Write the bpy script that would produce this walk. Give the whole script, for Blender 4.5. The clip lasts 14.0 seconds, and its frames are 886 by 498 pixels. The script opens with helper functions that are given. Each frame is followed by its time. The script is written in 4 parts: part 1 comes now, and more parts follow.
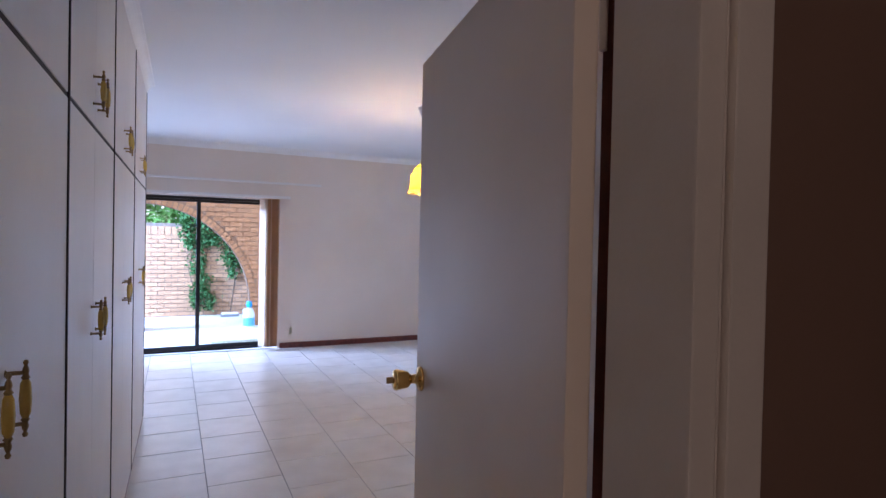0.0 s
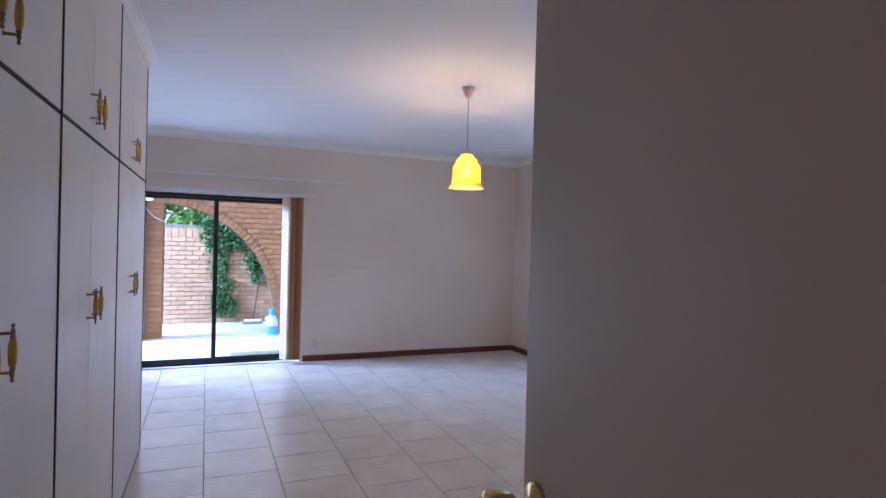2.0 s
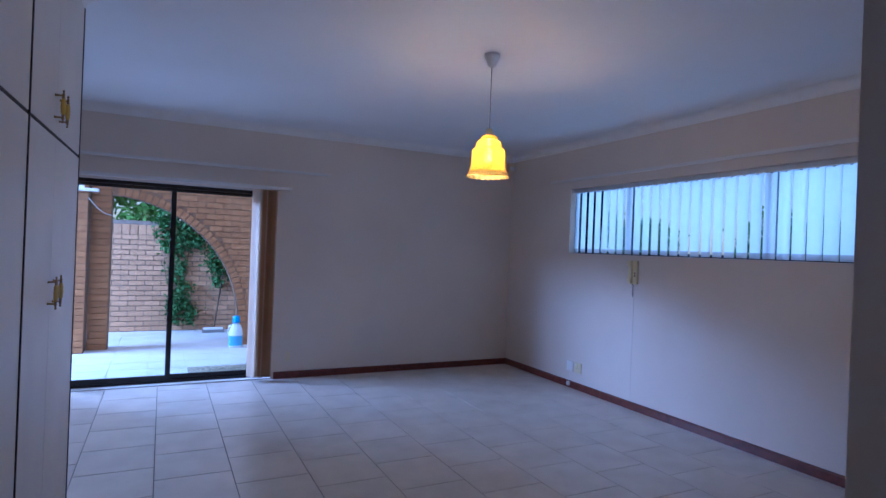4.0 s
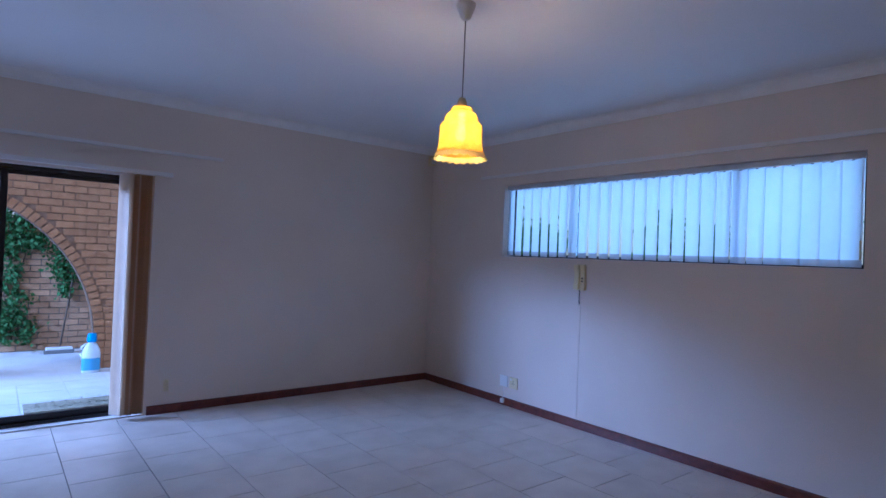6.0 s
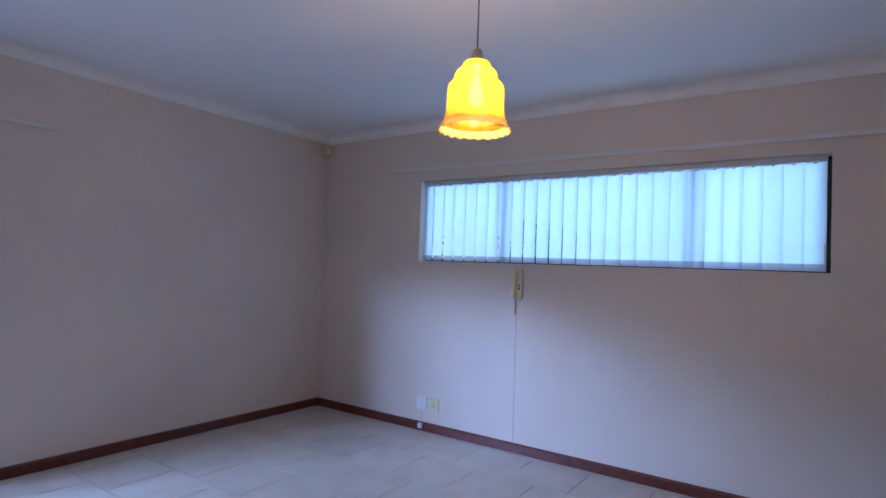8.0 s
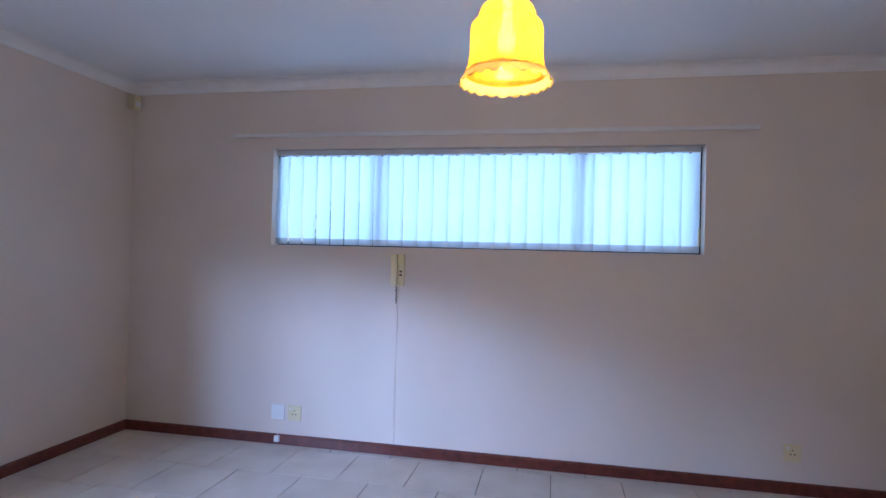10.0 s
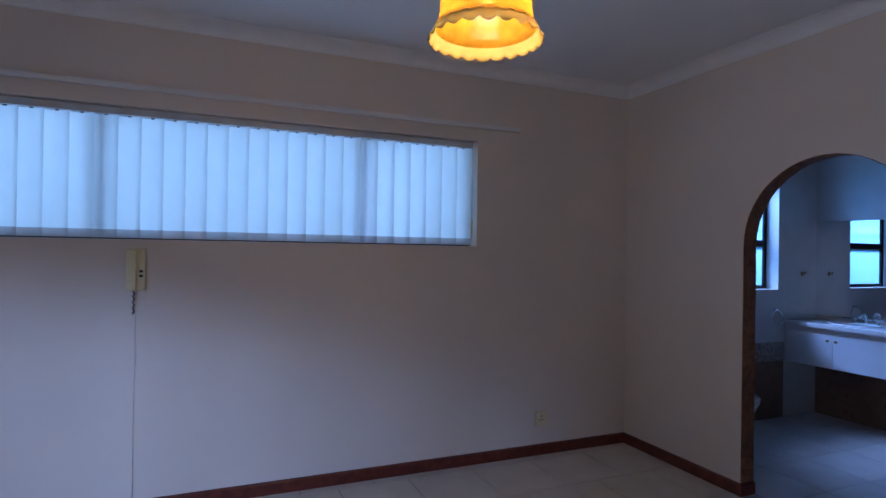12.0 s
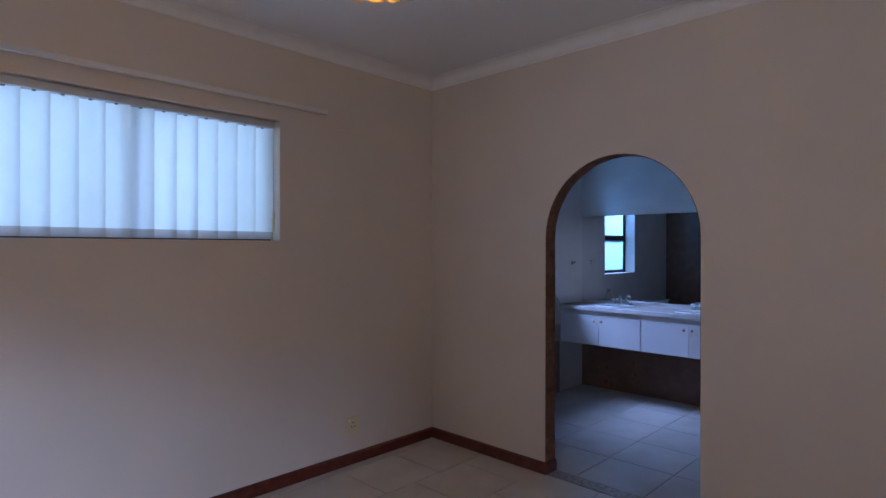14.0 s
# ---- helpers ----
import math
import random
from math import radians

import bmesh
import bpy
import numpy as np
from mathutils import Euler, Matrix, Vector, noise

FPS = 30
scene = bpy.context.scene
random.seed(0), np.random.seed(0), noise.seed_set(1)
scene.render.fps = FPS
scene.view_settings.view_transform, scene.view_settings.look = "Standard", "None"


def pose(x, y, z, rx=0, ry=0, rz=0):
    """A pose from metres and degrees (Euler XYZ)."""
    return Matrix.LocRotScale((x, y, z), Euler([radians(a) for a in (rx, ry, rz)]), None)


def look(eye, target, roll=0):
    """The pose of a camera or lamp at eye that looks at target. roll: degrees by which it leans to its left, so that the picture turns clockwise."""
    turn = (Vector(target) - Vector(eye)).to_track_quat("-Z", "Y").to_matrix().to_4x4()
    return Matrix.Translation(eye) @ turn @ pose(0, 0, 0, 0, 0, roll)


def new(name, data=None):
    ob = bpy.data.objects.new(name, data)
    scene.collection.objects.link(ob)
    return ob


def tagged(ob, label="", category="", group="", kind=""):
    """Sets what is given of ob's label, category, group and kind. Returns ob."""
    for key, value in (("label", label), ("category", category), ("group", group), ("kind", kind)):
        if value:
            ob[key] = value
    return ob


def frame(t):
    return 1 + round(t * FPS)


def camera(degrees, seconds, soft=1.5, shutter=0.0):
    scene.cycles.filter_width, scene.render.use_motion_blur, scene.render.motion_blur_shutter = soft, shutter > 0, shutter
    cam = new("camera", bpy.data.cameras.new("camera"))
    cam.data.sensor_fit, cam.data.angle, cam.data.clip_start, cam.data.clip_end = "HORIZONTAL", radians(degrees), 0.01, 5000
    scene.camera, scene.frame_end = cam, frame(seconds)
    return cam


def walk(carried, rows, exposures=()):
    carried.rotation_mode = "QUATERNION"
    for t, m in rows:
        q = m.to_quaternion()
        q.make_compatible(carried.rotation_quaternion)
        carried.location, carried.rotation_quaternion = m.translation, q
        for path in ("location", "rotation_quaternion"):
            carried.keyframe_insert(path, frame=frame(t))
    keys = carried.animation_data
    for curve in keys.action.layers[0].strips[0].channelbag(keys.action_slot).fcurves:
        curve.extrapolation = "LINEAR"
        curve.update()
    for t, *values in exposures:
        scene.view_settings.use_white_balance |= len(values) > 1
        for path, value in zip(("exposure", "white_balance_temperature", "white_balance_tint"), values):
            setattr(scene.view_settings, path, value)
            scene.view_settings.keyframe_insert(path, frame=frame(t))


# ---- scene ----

# camera
cam = camera(76.6, 14.0)
PATH = [
    (0, (0.507, 0.005, 1.544), (1.372, 1.808, 1.513), 1.2),
    (0.5, (0.543, 0.16, 1.55), (1.382, 1.976, 1.524), 1.3),
    (1, (0.589, 0.357, 1.549), (1.406, 2.183, 1.524), 1.4),
    (1.5, (0.662, 0.572, 1.549), (1.453, 2.408, 1.523), 1.8),
    (2, (0.696, 0.771, 1.524), (1.473, 2.614, 1.508), 1.5),
    (2.2, (0.707, 0.868, 1.513), (1.472, 2.716, 1.501), 1.5),
    (4.3, (0.707, 1.788, 1.491), (1.654, 3.55, 1.495), 2.3),
    (4.5, (0.71, 1.881, 1.489), (1.697, 3.621, 1.495), 2.3),
    (5, (0.719, 2.117, 1.481), (1.802, 3.799, 1.494), 2.3),
    (5.5, (0.737, 2.345, 1.468), (1.899, 3.972, 1.494), 2.4),
    (6, (0.74, 2.61, 1.475), (1.994, 4.167, 1.502), 2.4),
    (6.5, (0.709, 2.838, 1.461), (2.072, 4.301, 1.5), 2.4),
    (7, (0.743, 3.089, 1.461), (2.191, 4.469, 1.51), 2.4),
    (9.3, (0.809, 4.342, 1.429), (2.696, 5.003, 1.476), 1.9),
    (9.5, (0.83, 4.423, 1.433), (2.743, 5.004, 1.469), 1.9),
    (10, (0.912, 4.622, 1.46), (2.873, 5.011, 1.481), 1.5),
    (10.5, (0.951, 4.834, 1.454), (2.946, 4.971, 1.48), 1.2),
    (11, (1.015, 5.062, 1.425), (3.005, 4.868, 1.467), 0.9),
    (11.5, (1.15, 5.21, 1.44), (3.1, 4.764, 1.474), 0.7),
    (12, (1.369, 5.385, 1.464), (3.21, 4.605, 1.474), 0.9),
    (12.5, (1.455, 5.444, 1.461), (3.169, 4.414, 1.467), 0.6),
    (13, (1.581, 5.422, 1.465), (3.188, 4.231, 1.467), 0.4),
    (13.5, (1.694, 5.43, 1.469), (3.201, 4.115, 1.465), 0.4),
    (14, (1.768, 5.418, 1.464), (3.159, 3.982, 1.46), 0.1),
]

EXPOSURES = [(0, 1.2, 5650, 24), (1.2, 1.05, 5650, 23), (2.2, 0.82, 5550, 23), (4.5, -0.25, 4800, 26), (7, -0.15, 5000, 25), (9.5, 0.65, 5600, 22), (11, -0.2, 5450, 24), (12, -0.6, 5450, 23), (12.5, -0.9, 5300, 22), (13.5, -0.65, 5800, 22), (14, -0.25, 6300, 25)]
walk(cam, [(t, look(eye, target, roll)) for t, eye, target, roll in PATH], EXPOSURES)

# plan, in metres
XWN = -1.40                                   # west face beyond the cupboards, unseen, set back to let patio light in
XE, YN, YS, XW = 4.86, 7.97, 2.345, -0.32     # east, north, south and west faces of the bedroom
ZC = 2.76                                     # ceiling
XP, YD = 2.05, 0.62                           # passage's east face, entrance wall's inner face
BX, BY = 4.90, 0.03                           # bathroom's east and south faces
PZ = -0.04                                    # patio level

# ---- light ----
SUN_EL, SUN_ROT = 66, 195
world = bpy.data.worlds.new("sky")
scene.world = world
world.use_nodes = True
nt = world.node_tree
sky = nt.nodes.new("ShaderNodeTexSky")
sky.sky_type, sky.sun_disc = "NISHITA", False
sky.sun_elevation, sky.sun_rotation = radians(SUN_EL), radians(SUN_ROT)
nt.links.new(sky.outputs[0], nt.nodes["Background"].inputs[0])
nt.nodes["Background"].inputs[1].default_value = 0.15


def lamp(name, kind, power, colour, m, **more):
    d = bpy.data.lights.new(name, kind)
    d.energy, d.color = power, colour
    if kind == "AREA":
        d.shape, d.size, d.size_y = "RECTANGLE", more["size"], more["size_y"]
    elif kind == "SUN":
        d.angle = more["angle"]
    else:
        d.shadow_soft_size = more["size"]
    ob = new(name, d)
    ob.matrix_world = m
    return ob


lamp("sun", "SUN", 0.9, (1.0, 0.95, 0.88), look((-2.5, -9, 22), (0, 0, 0)), angle=radians(25))
# sky light that enters by the patio door, the high window and the bathroom window
lamp("skylight_patio", "AREA", 1750, (0.43, 0.63, 1.0), look((-4.2, 9.75, 2.85), (4.8, 5.9, 0.5)), size=3.0, size_y=0.45)
lamp("skylight_door", "AREA", 13, (0.62, 0.77, 1.0), pose(0.5, 8.03, 1.04, -88, 0, 0), size=2.4, size_y=1.9)
lamp("skylight_window", "AREA", 130, (0.40, 0.68, 1.0), pose(6.3, 6.0, 2.0, 0, 90, 0), size=1.6, size_y=6.6)
lamp("skylight_bath", "AREA", 270, (0.33, 0.53, 1.0), look((6.0, 1.25, 2.95), (4.0, 0.85, 0.45)), size=0.9, size_y=0.8)
# added warm fill for the hall and entrance door, no such source in view
lamp("hall_fill", "AREA", 5.4, (1.0, 0.84, 0.66), look((-0.15, -1.5, 1.9), (1.1, 1.1, 1.3)), size=1.2, size_y=1.4)
lamp("bulb_glow", "POINT", 4.8, (1.0, 0.64, 0.32), pose(2.568, 4.775, 2.015), size=0.03)


# ---- materials ----
def mat(name, colour, rough=0.6, metal=0.0, vary=0.08, scale=8.0, bump=0.1, grain=120.0, per_object=0.0, second=None, coat=0.0, **extra):
    m = bpy.data.materials.new(name)
    m.use_nodes = True
    t = m.node_tree
    b = t.nodes["Principled BSDF"]
    tc = t.nodes.new("ShaderNodeTexCoord")
    n1 = t.nodes.new("ShaderNodeTexNoise")
    n1.inputs["Scale"].default_value, n1.inputs["Detail"].default_value = scale, 5
    n2 = t.nodes.new("ShaderNodeTexNoise")
    n2.inputs["Scale"].default_value, n2.inputs["Detail"].default_value = grain, 3
    geo = t.nodes.new("ShaderNodeNewGeometry")
    for n in (n1, n2):
        t.links.new(geo.outputs["Position"], n.inputs["Vector"])
    mix = t.nodes.new("ShaderNodeMix")
    mix.data_type = "RGBA"
    c2 = second or tuple(c * (1 - 2 * vary) for c in colour)
    mix.inputs["A"].default_value, mix.inputs["B"].default_value = (*colour, 1), (*c2, 1)
    ramp = t.nodes.new("ShaderNodeMapRange")
    ramp.inputs["From Min"].default_value, ramp.inputs["From Max"].default_value = 0.35, 0.7
    t.links.new(n1.outputs["Fac"], ramp.inputs["Value"])
    t.links.new(ramp.outputs["Result"], mix.inputs["Factor"])
    hsv = t.nodes.new("ShaderNodeHueSaturation")
    t.links.new(mix.outputs["Result"], hsv.inputs["Color"])
    add = t.nodes.new("ShaderNodeMath")
    add.operation = "MULTIPLY_ADD"
    t.links.new(n2.outputs["Fac"], add.inputs[0])
    add.inputs[1].default_value, add.inputs[2].default_value = vary, 1 - vary / 2
    val = add.outputs[0]
    if per_object:
        oi = t.nodes.new("ShaderNodeObjectInfo")
        ma = t.nodes.new("ShaderNodeMath")
        ma.operation = "MULTIPLY_ADD"
        t.links.new(oi.outputs["Random"], ma.inputs[0])
        ma.inputs[1].default_value = per_object
        t.links.new(val, ma.inputs[2])
        val = ma.outputs[0]
    t.links.new(val, hsv.inputs["Value"])
    t.links.new(hsv.outputs["Color"], b.inputs["Base Color"])
    rr = t.nodes.new("ShaderNodeMath")
    rr.operation = "MULTIPLY_ADD"
    t.links.new(n1.outputs["Fac"], rr.inputs[0])
    rr.inputs[1].default_value, rr.inputs[2].default_value = 0.15, max(rough - 0.075, 0.02)
    t.links.new(rr.outputs[0], b.inputs["Roughness"])
    b.inputs["Metallic"].default_value = metal
    b.inputs["Coat Weight"].default_value = coat
    if bump:
        bp = t.nodes.new("ShaderNodeBump")
        bp.inputs["Strength"].default_value, bp.inputs["Distance"].default_value = bump, 0.004
        t.links.new(n2.outputs["Fac"], bp.inputs["Height"])
        t.links.new(bp.outputs["Normal"], b.inputs["Normal"])
    for key, value in extra.items():
        b.inputs[key.replace("_", " ")].default_value = value
    return m


def sheer(name, colour, share, grain=400.0):
    """A thin cloth or leaf that lets part of the light through."""
    m = mat(name, colour, 0.8, grain=grain, vary=0.06)
    t = m.node_tree
    b = t.nodes["Principled BSDF"]
    tr = t.nodes.new("ShaderNodeBsdfTranslucent")
    tr.inputs["Color"].default_value = (*colour, 1)
    ms = t.nodes.new("ShaderNodeMixShader")
    ms.inputs["Fac"].default_value = share
    t.links.new(b.outputs[0], ms.inputs[1])
    t.links.new(tr.outputs[0], ms.inputs[2])
    t.links.new(ms.outputs[0], t.nodes["Material Output"].inputs["Surface"])
    return m


M_WALL = mat("wall paint", (0.72, 0.62, 0.53), 0.75, vary=0.035, scale=1.3, grain=220, bump=0.12)
M_CEIL = mat("ceiling paint", (0.80, 0.80, 0.80), 0.8, vary=0.02, scale=1.0, grain=160, bump=0.08)
# brown paint, darkened further to hold the unlit hall's shade
M_HALL = mat("shade-darkened hall paint", (0.155, 0.083, 0.055), 0.8, vary=0.05, scale=2)
M_CORN = mat("cornice paint", (0.82, 0.80, 0.77), 0.6, vary=0.03)
M_TILE = mat("ceramic floor tile", (0.63, 0.57, 0.50), 0.33, vary=0.06, scale=4.5, grain=60, bump=0.03, per_object=0.06, second=(0.55, 0.49, 0.425))
M_BTILE = mat("bathroom floor tile", (0.50, 0.47, 0.44), 0.35, vary=0.06, scale=5, bump=0.03, per_object=0.06)
M_GROUT = mat("grout", (0.24, 0.22, 0.20), 0.9, vary=0.1, scale=20)
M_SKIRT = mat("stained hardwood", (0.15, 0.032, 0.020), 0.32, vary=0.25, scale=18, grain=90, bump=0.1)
M_CUP = mat("cupboard laminate", (0.73, 0.69, 0.66), 0.5, vary=0.03, scale=3, grain=90, bump=0.03)
M_GAP = mat("dark carcass gap", (0.028, 0.020, 0.018), 0.8)
M_DOOR = mat("door enamel paint", (0.70, 0.57, 0.46), 0.5, vary=0.03, scale=2.5, grain=150, bump=0.02)
M_FRAME = mat("frame enamel paint", (0.55, 0.47, 0.40), 0.4, vary=0.05, scale=5)
M_BRASS = mat("brass", (0.80, 0.56, 0.20), 0.22, 1.0, vary=0.08, scale=30, bump=0.02)
M_BRASSD = mat("tarnished brass", (0.42, 0.29, 0.13), 0.38, 1.0, vary=0.15, scale=40)
M_CERAM = mat("yellow ceramic grip", (0.78, 0.52, 0.10), 0.18, vary=0.05, scale=30, bump=0.0, coat=0.6)
M_ALU = mat("dark bronze aluminium", (0.025, 0.021, 0.02), 0.4, 0.3, vary=0.1, bump=0.02)
M_WHITEP = mat("white plastic", (0.78, 0.77, 0.74), 0.4, vary=0.03, bump=0.02)
M_CREAM = mat("cream plastic", (0.74, 0.64, 0.38), 0.42, vary=0.04, bump=0.02)
M_GREYP = mat("grey plastic", (0.20, 0.19, 0.18), 0.5)
M_BLACK = mat("black plastic", (0.02, 0.02, 0.02), 0.5)
M_RAIL = mat("white enamelled rail", (0.72, 0.69, 0.66), 0.35, vary=0.03)
M_RAILG = mat("grey blind headrail", (0.56, 0.56, 0.57), 0.4, 0.1)
M_VANE = sheer("blind fabric", (0.84, 0.88, 0.90), 0.7)
M_VANEB = sheer("blind hem", (0.55, 0.52, 0.52), 0.45)
M_VANE2 = sheer("beige blind fabric", (0.80, 0.66, 0.50), 0.5)
# same blind cloth, light from the bricks behind it put into this tan
M_VANE3 = sheer("brick-tinted blind fabric", (0.66, 0.43, 0.25), 0.6)
# orange brick, darkened to hold the shade of a patio roof not built here
M_BRICK_SHADED = mat("face brick", (0.36, 0.165, 0.066), 0.85, vary=0.14, scale=14, grain=200, bump=0.5, per_object=0.30, second=(0.29, 0.12, 0.045))
M_BRICKL = mat("pale face brick", (0.43, 0.235, 0.12), 0.85, vary=0.14, scale=14, grain=200, bump=0.5, per_object=0.35, second=(0.36, 0.20, 0.11))
M_MORTAR = mat("mortar", (0.22, 0.175, 0.135), 0.95, vary=0.12, scale=20, bump=0.5)
M_MORTARD = mat("dark mortar", (0.27, 0.145, 0.075), 0.95, vary=0.12, scale=20, bump=0.5)
M_ABRICK = mat("bare arch brick", (0.24, 0.105, 0.05), 0.85, vary=0.2, scale=25, grain=180, bump=0.5, per_object=0.3)
M_PAVE = mat("patio tile", (0.62, 0.60, 0.58), 0.6, vary=0.08, scale=5, grain=80, bump=0.15, per_object=0.08)
M_EARTH = mat("bare soil", (0.13, 0.09, 0.06), 0.95, vary=0.2, scale=6, grain=40, bump=0.6)
M_LEAF = sheer("leaf", (0.13, 0.28, 0.05), 0.35, 60)
M_LEAF2 = sheer("ivy leaf", (0.06, 0.17, 0.045), 0.3, 12)
M_BARK = mat("bark", (0.12, 0.08, 0.05), 0.9, vary=0.2, scale=20, bump=0.6)
M_BLUE = mat("blue plastic cap", (0.03, 0.33, 0.72), 0.35)
M_BOTTLE = mat("milky bottle plastic", (0.72, 0.78, 0.82), 0.35)
M_LABEL = mat("blue bottle label", (0.12, 0.42, 0.70), 0.4)
M_STRAW = mat("coir mat", (0.42, 0.36, 0.24), 0.95, vary=0.25, scale=30, grain=300, bump=0.8)
M_ENAM = mat("white sanitary ware", (0.80, 0.81, 0.82), 0.12, vary=0.01, bump=0)
M_VAN = mat("white vanity board", (0.76, 0.77, 0.80), 0.35, vary=0.02, bump=0.02)
M_MARBLE = mat("cultured marble top", (0.70, 0.69, 0.68), 0.2, vary=0.06, scale=6, bump=0)
M_CHROME = mat("chrome", (0.85, 0.85, 0.87), 0.08, 1.0, vary=0.02, bump=0)
M_MIRROR = mat("silvered mirror", (0.88, 0.89, 0.89), 0.0, 1.0, vary=0.0, bump=0)
M_MIRROR.node_tree.nodes["Principled BSDF"].inputs["Roughness"].links and M_MIRROR.node_tree.links.remove(M_MIRROR.node_tree.nodes["Principled BSDF"].inputs["Roughness"].links[0])
M_MIRROR.node_tree.nodes["Principled BSDF"].inputs["Roughness"].default_value = 0.01
M_WTILE = mat("glazed wall tile", (0.60, 0.56, 0.52), 0.22, vary=0.05, scale=4, bump=0.02, per_object=0.05)
M_DTILE = mat("brown glazed wall tile", (0.20, 0.12, 0.08), 0.3, vary=0.15, scale=9, bump=0.05, per_object=0.1)
M_BORDER = mat("patterned border tile", (0.20, 0.15, 0.12), 0.3, vary=0.3, scale=40, second=(0.42, 0.36, 0.30))


def glass(name, colour=(1, 1, 1), rough=0.0):
    m = bpy.data.materials.new(name)
    m.use_nodes = True
    t = m.node_tree
    t.nodes.remove(t.nodes["Principled BSDF"])
    tr, gl, mx, fr = (t.nodes.new("ShaderNode" + k) for k in ("BsdfTransparent", "BsdfGlossy", "MixShader", "Fresnel"))
    tr.inputs["Color"].default_value = (*colour, 1)
    gl.inputs["Roughness"].default_value = rough
    fr.inputs["IOR"].default_value = 1.35
    t.links.new(fr.outputs[0], mx.inputs["Fac"])
    t.links.new(tr.outputs[0], mx.inputs[1])
    t.links.new(gl.outputs[0], mx.inputs[2])
    t.links.new(mx.outputs[0], t.nodes["Material Output"].inputs["Surface"])
    return m


M_GLASS = glass("window glass", (0.93, 0.96, 0.95))
M_OBSCURE = sheer("obscure glass", (0.40, 0.62, 0.70), 0.85, 90)


def shade_glass(name, c1, c2, share):
    """Amber glass, lit through by the bulb, with a cloudy pattern."""
    m = bpy.data.materials.new(name)
    m.use_nodes = True
    t = m.node_tree
    b = t.nodes["Principled BSDF"]
    geo = t.nodes.new("ShaderNodeNewGeometry")
    n = t.nodes.new("ShaderNodeTexNoise")
    n.inputs["Scale"].default_value, n.inputs["Detail"].default_value = 22, 3
    t.links.new(geo.outputs["Position"], n.inputs["Vector"])
    mix = t.nodes.new("ShaderNodeMix")
    mix.data_type = "RGBA"
    mix.inputs["A"].default_value, mix.inputs["B"].default_value = (*c1, 1), (*c2, 1)
    t.links.new(n.outputs["Fac"], mix.inputs["Factor"])
    t.links.new(mix.outputs["Result"], b.inputs["Base Color"])
    b.inputs["Roughness"].default_value = 0.15
    tr = t.nodes.new("ShaderNodeBsdfTranslucent")
    t.links.new(mix.outputs["Result"], tr.inputs["Color"])
    ms = t.nodes.new("ShaderNodeMixShader")
    ms.inputs["Fac"].default_value = share
    t.links.new(b.outputs[0], ms.inputs[1])
    t.links.new(tr.outputs[0], ms.inputs[2])
    clear = t.nodes.new("ShaderNodeBsdfTransparent")
    clear.inputs["Color"].default_value = (1.0, 0.86, 0.5, 1)
    m2 = t.nodes.new("ShaderNodeMixShader")
    m2.inputs["Fac"].default_value = 0.1
    t.links.new(ms.outputs[0], m2.inputs[1])
    t.links.new(clear.outputs[0], m2.inputs[2])
    t.links.new(m2.outputs[0], t.nodes["Material Output"].inputs["Surface"])
    return m


M_AMBER = shade_glass("amber glass", (0.42, 0.22, 0.002), (0.90, 0.60, 0.03), 0.8)
M_FROST = shade_glass("frosted frill glass", (0.55, 0.42, 0.10), (0.64, 0.52, 0.18), 0.4)
M_BULB = bpy.data.materials.new("lit bulb")
M_BULB.use_nodes = True
M_BULB.node_tree.nodes["Principled BSDF"].inputs["Emission Color"].default_value = (1.0, 0.80, 0.45, 1)
M_BULB.node_tree.nodes["Principled BSDF"].inputs["Emission Strength"].default_value = 120.0


# ---- mesh helpers ----
def box(bm, x0, y0, z0, x1, y1, z1, bevel=0.0):
    r = bmesh.ops.create_cube(bm, size=1.0, matrix=Matrix.LocRotScale(((x0 + x1) / 2, (y0 + y1) / 2, (z0 + z1) / 2), None, (abs(x1 - x0), abs(y1 - y0), abs(z1 - z0))))
    if bevel:
        es = {e for v in r["verts"] for e in v.link_edges}
        bmesh.ops.bevel(bm, geom=list(es), offset=bevel, segments=2, affect="EDGES", profile=0.7)
    return bm


def boxes(*rows, bevel=0.0):
    bm = bmesh.new()
    for r in rows:
        box(bm, *r, bevel=bevel)
    return bm


def lathe(profile, m=None, steps=32, wave=None):
    """A turned shape from (radius, height) pairs; wave(angle, index) may push the radius and height."""
    bm = bmesh.new()
    rings = []
    for i, (r, z) in enumerate(profile):
        ring = []
        for k in range(steps):
            a = 2 * math.pi * k / steps
            dr, dz = wave(a, i) if wave else (0, 0)
            ring.append(bm.verts.new(((r + dr) * math.cos(a), (r + dr) * math.sin(a), z + dz)))
        rings.append(ring)
    for a, b in zip(rings, rings[1:]):
        for k in range(steps):
            bm.faces.new((a[k], a[(k + 1) % steps], b[(k + 1) % steps], b[k]))
    for ring, flip in ((rings[0], True), (rings[-1], False)):
        if profile[0 if flip else -1][0] < 0.5 and not wave:
            bm.faces.new(ring[::-1] if flip else ring)
    for f in bm.faces:
        f.smooth = True
    if m is not None:
        bmesh.ops.transform(bm, matrix=m, verts=bm.verts)
    return bm


